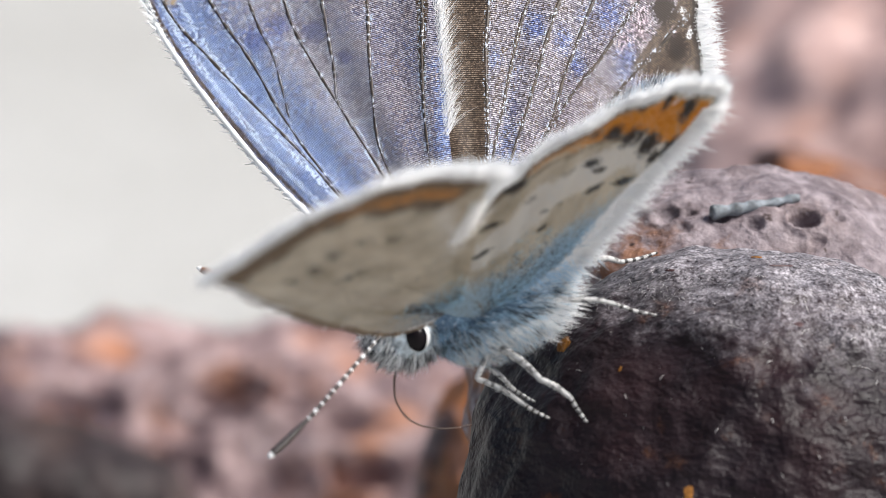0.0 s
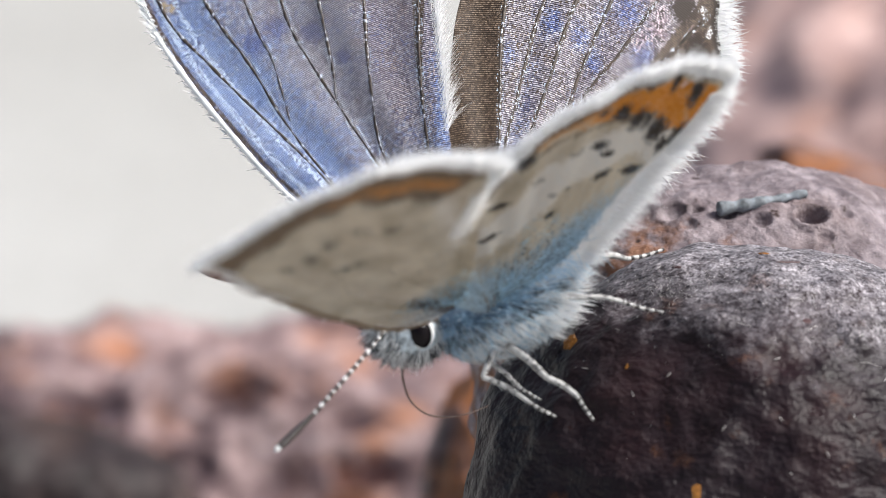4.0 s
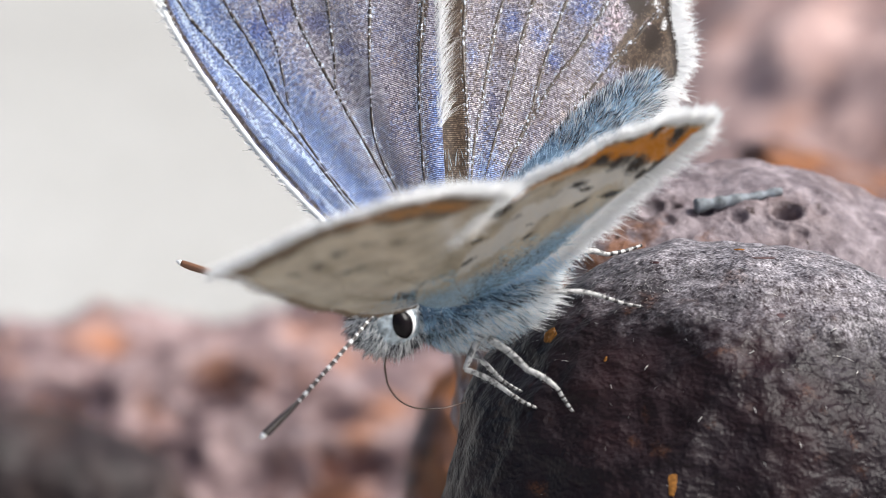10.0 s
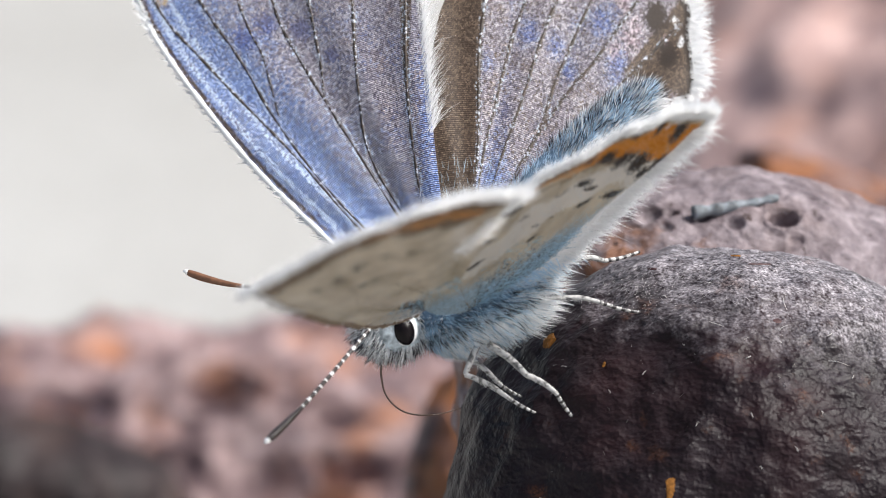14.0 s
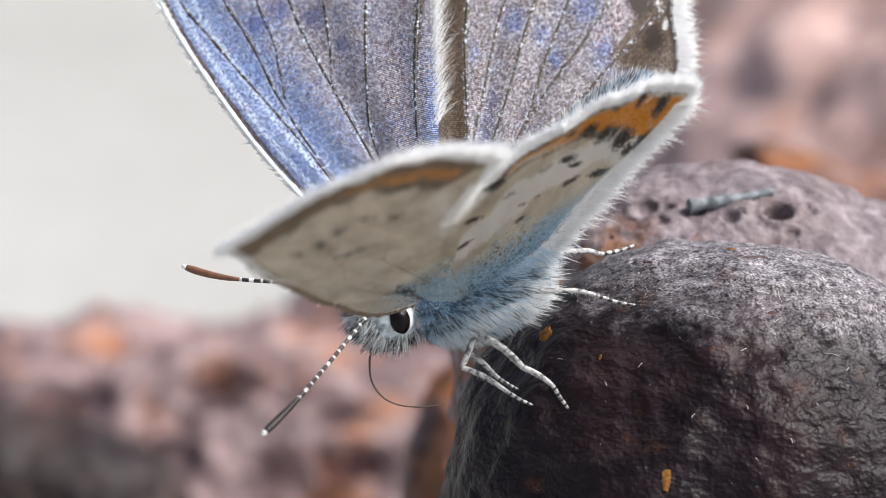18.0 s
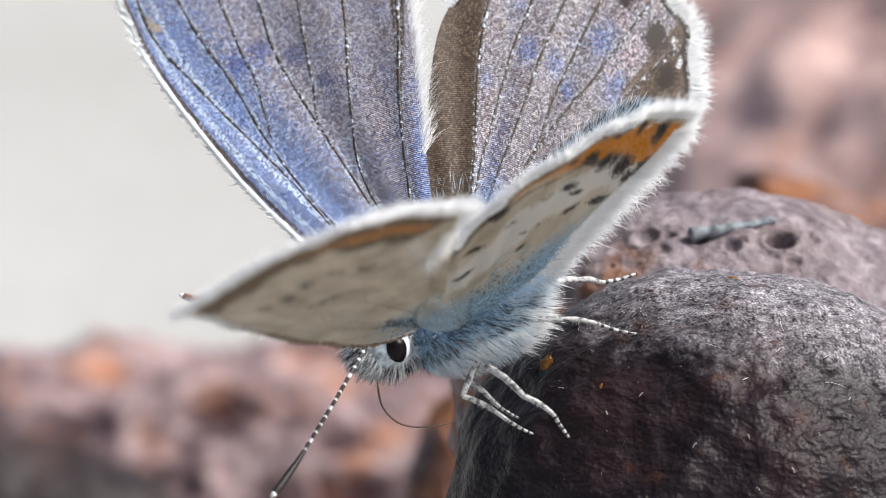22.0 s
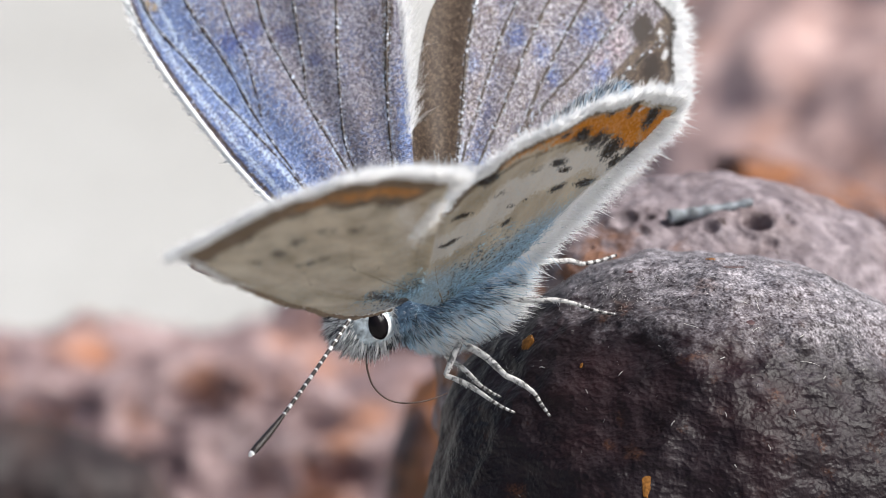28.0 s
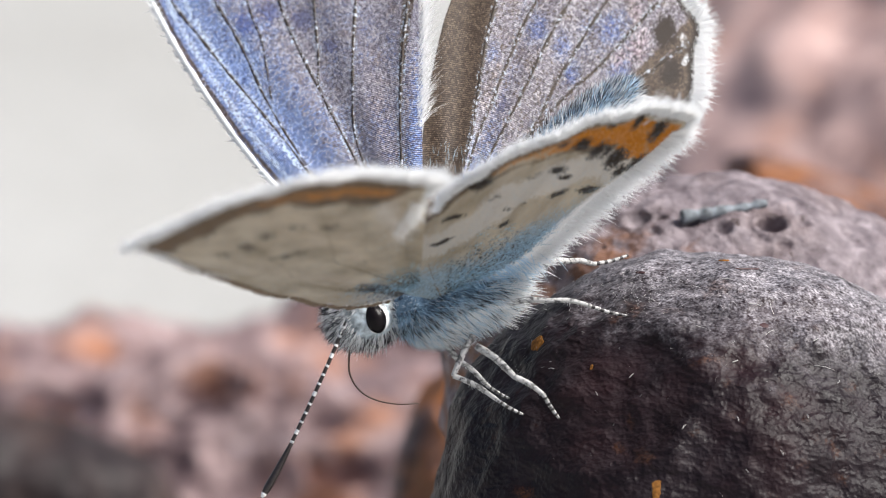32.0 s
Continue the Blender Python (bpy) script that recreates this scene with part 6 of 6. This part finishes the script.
        (31, pose(-0.004647, 0.003694, -0.001500, 7.24, 30.79, 127.03)), (31.5, pose(-0.004652, 0.003703, -0.001500, 7.29, 30.80, 126.64)),
        (32, pose(-0.004882, 0.003836, -0.001500, 7.97, 31.36, 124.10)),
    ])
    walk(MOVING["far_hindwing"], [
        (0, pose(-0.003643, 0.003615, -0.003400, 8.24, 21.21, 76.53)), (0.5, pose(-0.003644, 0.003643, -0.003400, 6.99, 22.39, 75.98)),
        (1, pose(-0.003644, 0.003656, -0.003400, 8.66, 21.87, 75.68)), (1.5, pose(-0.003633, 0.003645, -0.003400, 7.13, 21.70, 75.07)),
        (2, pose(-0.003622, 0.003634, -0.003400, 6.87, 21.29, 74.92)), (2.5, pose(-0.003626, 0.003644, -0.003400, 6.01, 20.62, 74.27)),
        (3, pose(-0.003633, 0.003653, -0.003400, 5.15, 20.95, 74.01)), (3.5, pose(-0.003641, 0.003652, -0.003400, 5.08, 20.74, 73.70)),
        (5.5, pose(-0.003660, 0.003647, -0.003400, 7.00, 21.16, 74.67)), (6, pose(-0.003662, 0.003646, -0.003400, 6.89, 20.55, 74.58)),
        (6.5, pose(-0.003662, 0.003659, -0.003400, 6.44, 21.19, 74.40)), (7, pose(-0.003663, 0.003671, -0.003400, 6.64, 21.74, 74.45)),
        (7.5, pose(-0.003678, 0.003664, -0.003400, 5.84, 21.39, 74.46)), (8, pose(-0.003693, 0.003654, -0.003400, 6.40, 21.41, 74.97)),
        (8.5, pose(-0.003686, 0.003650, -0.003400, 6.76, 21.41, 75.21)), (9, pose(-0.003678, 0.003649, -0.003400, 7.36, 22.40, 75.91)),
        (9.5, pose(-0.003705, 0.003688, -0.003400, 6.22, 25.16, 76.82)), (10, pose(-0.003731, 0.003726, -0.003400, 5.26, 23.71, 77.96)),
        (10.4, pose(-0.003676, 0.003681, -0.003400, -5.37, 34.55, 78.76)), (10.7, pose(-0.003669, 0.003686, -0.003400, 10.94, 24.24, 79.72)),
        (11, pose(-0.003670, 0.003703, -0.003400, 9.13, 24.30, 76.13)), (11.5, pose(-0.003658, 0.003703, -0.003400, 8.02, 20.85, 74.30)),
        (12, pose(-0.003672, 0.003711, -0.003400, 4.74, 21.28, 73.42)), (12.5, pose(-0.003671, 0.003724, -0.003400, 5.20, 21.42, 73.01)),
        (13, pose(-0.003670, 0.003731, -0.003400, 7.41, 22.73, 75.32)), (13.5, pose(-0.003681, 0.003719, -0.003400, 5.53, 22.07, 74.90)),
        (14, pose(-0.003700, 0.003706, -0.003400, 4.07, 21.92, 74.11)), (16.5, pose(-0.003726, 0.003787, -0.003400, 8.21, 23.82, 79.71)),
        (17, pose(-0.003733, 0.003806, -0.003400, 6.32, 22.47, 78.19)), (17.5, pose(-0.003744, 0.003820, -0.003400, 4.01, 23.23, 77.25)),
        (18, pose(-0.003753, 0.003831, -0.003400, 3.81, 22.05, 76.28)), (18.5, pose(-0.003755, 0.003842, -0.003400, 3.72, 22.81, 75.85)),
        (19, pose(-0.003762, 0.003847, -0.003400, 3.94, 23.01, 74.05)), (19.5, pose(-0.003792, 0.003835, -0.003400, 4.97, 22.32, 72.92)),
        (20, pose(-0.003819, 0.003814, -0.003400, 5.53, 21.42, 72.39)), (20.5, pose(-0.003822, 0.003803, -0.003400, 5.35, 20.53, 72.41)),
        (21, pose(-0.003824, 0.003800, -0.003400, 5.29, 20.94, 72.78)), (21.5, pose(-0.003840, 0.003811, -0.003400, 5.04, 20.81, 72.63)),
        (22, pose(-0.003853, 0.003821, -0.003400, 5.26, 20.38, 72.72)), (22.5, pose(-0.003841, 0.003820, -0.003400, 5.94, 20.82, 72.98)),
        (23, pose(-0.003828, 0.003816, -0.003400, 7.65, 21.08, 73.18)), (23.5, pose(-0.003834, 0.003798, -0.003400, 6.45, 20.95, 73.06)),
        (24, pose(-0.003846, 0.003784, -0.003400, 5.38, 20.32, 72.82)), (24.5, pose(-0.003853, 0.003786, -0.003400, 5.93, 20.68, 72.80)),
        (25, pose(-0.003858, 0.003794, -0.003400, 6.51, 21.58, 73.22)), (25.5, pose(-0.003863, 0.003807, -0.003400, 6.44, 21.27, 72.93)),
        (27.5, pose(-0.003904, 0.003887, -0.003400, 4.34, 21.43, 71.30)), (28, pose(-0.003920, 0.003906, -0.003400, 3.84, 20.95, 70.46)),
        (28.5, pose(-0.003938, 0.003922, -0.003400, 2.30, 20.93, 69.83)), (29, pose(-0.003947, 0.003928, -0.003400, 2.05, 20.87, 69.62)),
        (29.5, pose(-0.003948, 0.003923, -0.003400, 1.65, 21.14, 69.92)), (30, pose(-0.003948, 0.003916, -0.003400, 2.23, 21.13, 69.97)),
        (30.5, pose(-0.003950, 0.003914, -0.003400, 3.83, 21.13, 70.08)), (31, pose(-0.003952, 0.003914, -0.003400, 4.82, 21.56, 70.23)),
        (31.5, pose(-0.003957, 0.003923, -0.003400, 4.75, 20.89, 69.01)), (32, pose(-0.004187, 0.004056, -0.003400, 6.92, 18.85, 66.72)),
    ])
    walk(MOVING["near_antenna"], [
        (0, pose(-0.000180, 0.000480, 0.000780, 0.00, -37.75, -131.00)), (1, pose(-0.000180, 0.000480, 0.000780, 0.00, -38.62, -132.06)),
        (2, pose(-0.000180, 0.000480, 0.000780, 0.00, -39.41, -131.29)), (3, pose(-0.000180, 0.000480, 0.000780, -0.00, -40.65, -130.42)),
        (3.5, pose(-0.000180, 0.000480, 0.000780, -0.00, -39.95, -131.10)), (5.5, pose(-0.000180, 0.000480, 0.000780, -0.00, -40.24, -131.12)),
        (6, pose(-0.000180, 0.000480, 0.000780, 0.00, -40.77, -130.71)), (7, pose(-0.000180, 0.000480, 0.000780, 0.00, -40.22, -130.15)),
        (8, pose(-0.000180, 0.000480, 0.000780, -0.00, -39.69, -130.77)), (9, pose(-0.000180, 0.000480, 0.000780, 0.00, -39.89, -130.62)),
        (10, pose(-0.000180, 0.000480, 0.000780, 0.00, -40.05, -131.17)), (10.5, pose(-0.000180, 0.000480, 0.000780, -0.00, -39.50, -128.03)),
        (11, pose(-0.000180, 0.000480, 0.000780, 0.00, -41.42, -129.83)), (12, pose(-0.000180, 0.000480, 0.000780, 0.00, -39.73, -130.78)),
        (13, pose(-0.000180, 0.000480, 0.000780, -0.00, -39.35, -130.52)), (14, pose(-0.000180, 0.000480, 0.000780, 0.00, -40.55, -131.17)),
        (17, pose(-0.000180, 0.000480, 0.000780, 0.00, -40.06, -131.23)), (18, pose(-0.000180, 0.000480, 0.000780, 0.00, -39.37, -130.26)),
        (18.5, pose(-0.000180, 0.000480, 0.000780, -0.00, -38.25, -130.18)), (19, pose(-0.000180, 0.000480, 0.000780, 0.00, -18.89, -115.74)),
        (19.5, pose(-0.000180, 0.000480, 0.000780, -0.00, -15.60, -94.09)), (20, pose(-0.000180, 0.000480, 0.000780, 0.00, -4.31, -85.43)),
        (20.5, pose(-0.000180, 0.000480, 0.000780, 0.00, -25.65, -106.18)), (21, pose(-0.000180, 0.000480, 0.000780, 0.00, -23.53, -116.99)),
        (21.5, pose(-0.000180, 0.000480, 0.000780, 0.00, -28.70, -120.24)), (22, pose(-0.000180, 0.000480, 0.000780, 0.00, -30.17, -120.83)),
        (23, pose(-0.000180, 0.000480, 0.000780, 0.00, -27.99, -121.71)), (24, pose(-0.000180, 0.000480, 0.000780, 0.00, -33.74, -122.56)),
        (25, pose(-0.000180, 0.000480, 0.000780, 0.00, -31.90, -123.59)), (28, pose(-0.000180, 0.000480, 0.000780, 0.00, -35.14, -125.04)),
        (29, pose(-0.000180, 0.000480, 0.000780, 0.00, -35.24, -125.02)), (30, pose(-0.000180, 0.000480, 0.000780, 0.00, -34.77, -125.22)),
        (30.5, pose(-0.000180, 0.000480, 0.000780, 0.00, -29.60, -121.95)), (31, pose(-0.000180, 0.000480, 0.000780, 0.00, -23.56, -104.48)),
        (31.5, pose(-0.000180, 0.000480, 0.000780, 0.00, -4.24, -83.52)), (32, pose(-0.000180, 0.000480, 0.000780, 0.00, -4.66, -114.11)),
    ])
    walk(MOVING["far_antenna"], [
        (0, pose(0.000150, 0.001050, -0.000500, 0.00, 17.90, 175.04)), (1, pose(0.000150, 0.001050, -0.000500, 0.00, 18.60, 175.60)), (6, pose(0.000150, 0.001050, -0.000500, 0.00, 14.00, 176.20)),
        (10, pose(0.000150, 0.001050, -0.000500, 0.00, 9.80, 176.50)), (11, pose(0.000150, 0.001050, -0.000500, 0.00, 9.40, 177.45)), (12, pose(0.000150, 0.001050, -0.000500, 0.00, 10.60, 176.70)),
        (13, pose(0.000150, 0.001050, -0.000500, 0.00, 12.50, 176.70)), (14, pose(0.000150, 0.001050, -0.000500, 0.00, 12.70, 176.90)), (17, pose(0.000150, 0.001050, -0.000500, 0.00, 10.00, 177.55)),
        (19, pose(0.000150, 0.001050, -0.000500, 0.00, 18.70, 179.30)), (20, pose(0.000150, 0.001050, -0.000500, 0.00, 15.40, 179.80)), (23, pose(0.000150, 0.001050, -0.000500, 0.00, 15.20, 177.60)),
        (25, pose(0.000150, 0.001050, -0.000500, 0.00, 12.00, 176.40)), (27.5, pose(0.000150, 0.001050, -0.000500, 0.00, 29.00, 175.50)), (32, pose(0.000150, 0.001050, -0.000500, 0.00, 29.00, 175.15)),
    ])
    walk(MOVING["tongue"], [
        (0, pose(-0.000104, -0.000750, 0.000200, 0.00, -0.00, -3.62)), (1, pose(-0.000160, -0.000692, 0.000200, 0.00, -0.00, -1.06)),
        (2, pose(-0.000101, -0.000665, 0.000200, 0.00, -0.00, 6.82)), (3, pose(-0.000082, -0.000713, 0.000200, 0.00, -0.00, 8.11)),
        (6, pose(-0.000160, -0.000805, 0.000200, 0.00, -0.00, 8.62)), (7, pose(-0.000064, -0.000750, 0.000200, 0.00, -0.00, 4.86)),
        (8, pose(-0.000017, -0.000729, 0.000200, 0.00, -0.00, 4.08)), (9, pose(-0.000063, -0.000748, 0.000200, 0.00, -0.00, 0.23)),
        (10, pose(-0.000044, -0.000728, 0.000200, 0.00, -0.00, 1.86)), (10.5, pose(-0.000121, -0.000680, 0.000200, 0.00, -0.00, 4.91)),
        (11, pose(-0.000092, -0.000748, 0.000200, 0.00, -0.00, 4.86)), (12, pose(-0.000071, -0.000749, 0.000200, 0.00, -0.00, 4.38)),
        (13, pose(-0.000064, -0.000730, 0.000200, 0.00, -0.00, 5.58)), (14, pose(-0.000209, -0.000746, 0.000200, 0.00, -0.00, 2.42)),
        (17, pose(-0.000165, -0.000726, 0.000200, 0.00, -0.00, 1.96)), (18, pose(-0.000346, -0.000699, 0.000200, 0.00, -0.00, -4.74)),
        (19, pose(-0.000090, -0.000613, 0.000200, 0.00, -0.00, 0.02)), (20, pose(-0.000046, -0.000631, 0.000200, 0.00, -0.00, -2.40)),
        (21, pose(0.000047, -0.000506, 0.000200, 0.00, -0.00, -1.02)), (22, pose(-0.000088, -0.000612, 0.000200, 0.00, -0.00, 2.79)),
        (23, pose(-0.000079, -0.000559, 0.000200, 0.00, -0.00, 2.30)), (24, pose(-0.000096, -0.000644, 0.000200, 0.00, -0.00, 5.64)),
        (25, pose(-0.000146, -0.000675, 0.000200, 0.00, -0.00, 5.75)), (28, pose(0.000065, -0.000698, 0.000200, 0.00, -0.00, 7.19)),
        (29, pose(-0.000471, -0.000623, 0.000200, 0.00, -0.00, 3.69)), (30, pose(-0.000035, -0.000693, 0.000200, 0.00, -0.00, 18.67)),
        (31, pose(-0.000200, -0.000698, 0.000200, 0.00, -0.00, 9.56)), (31.5, pose(-0.000436, -0.000485, 0.000200, 0.00, -0.00, -18.15)),
        (32, pose(-0.000170, -0.000493, 0.000200, 0.00, -0.00, -10.67)),
    ])


motions()
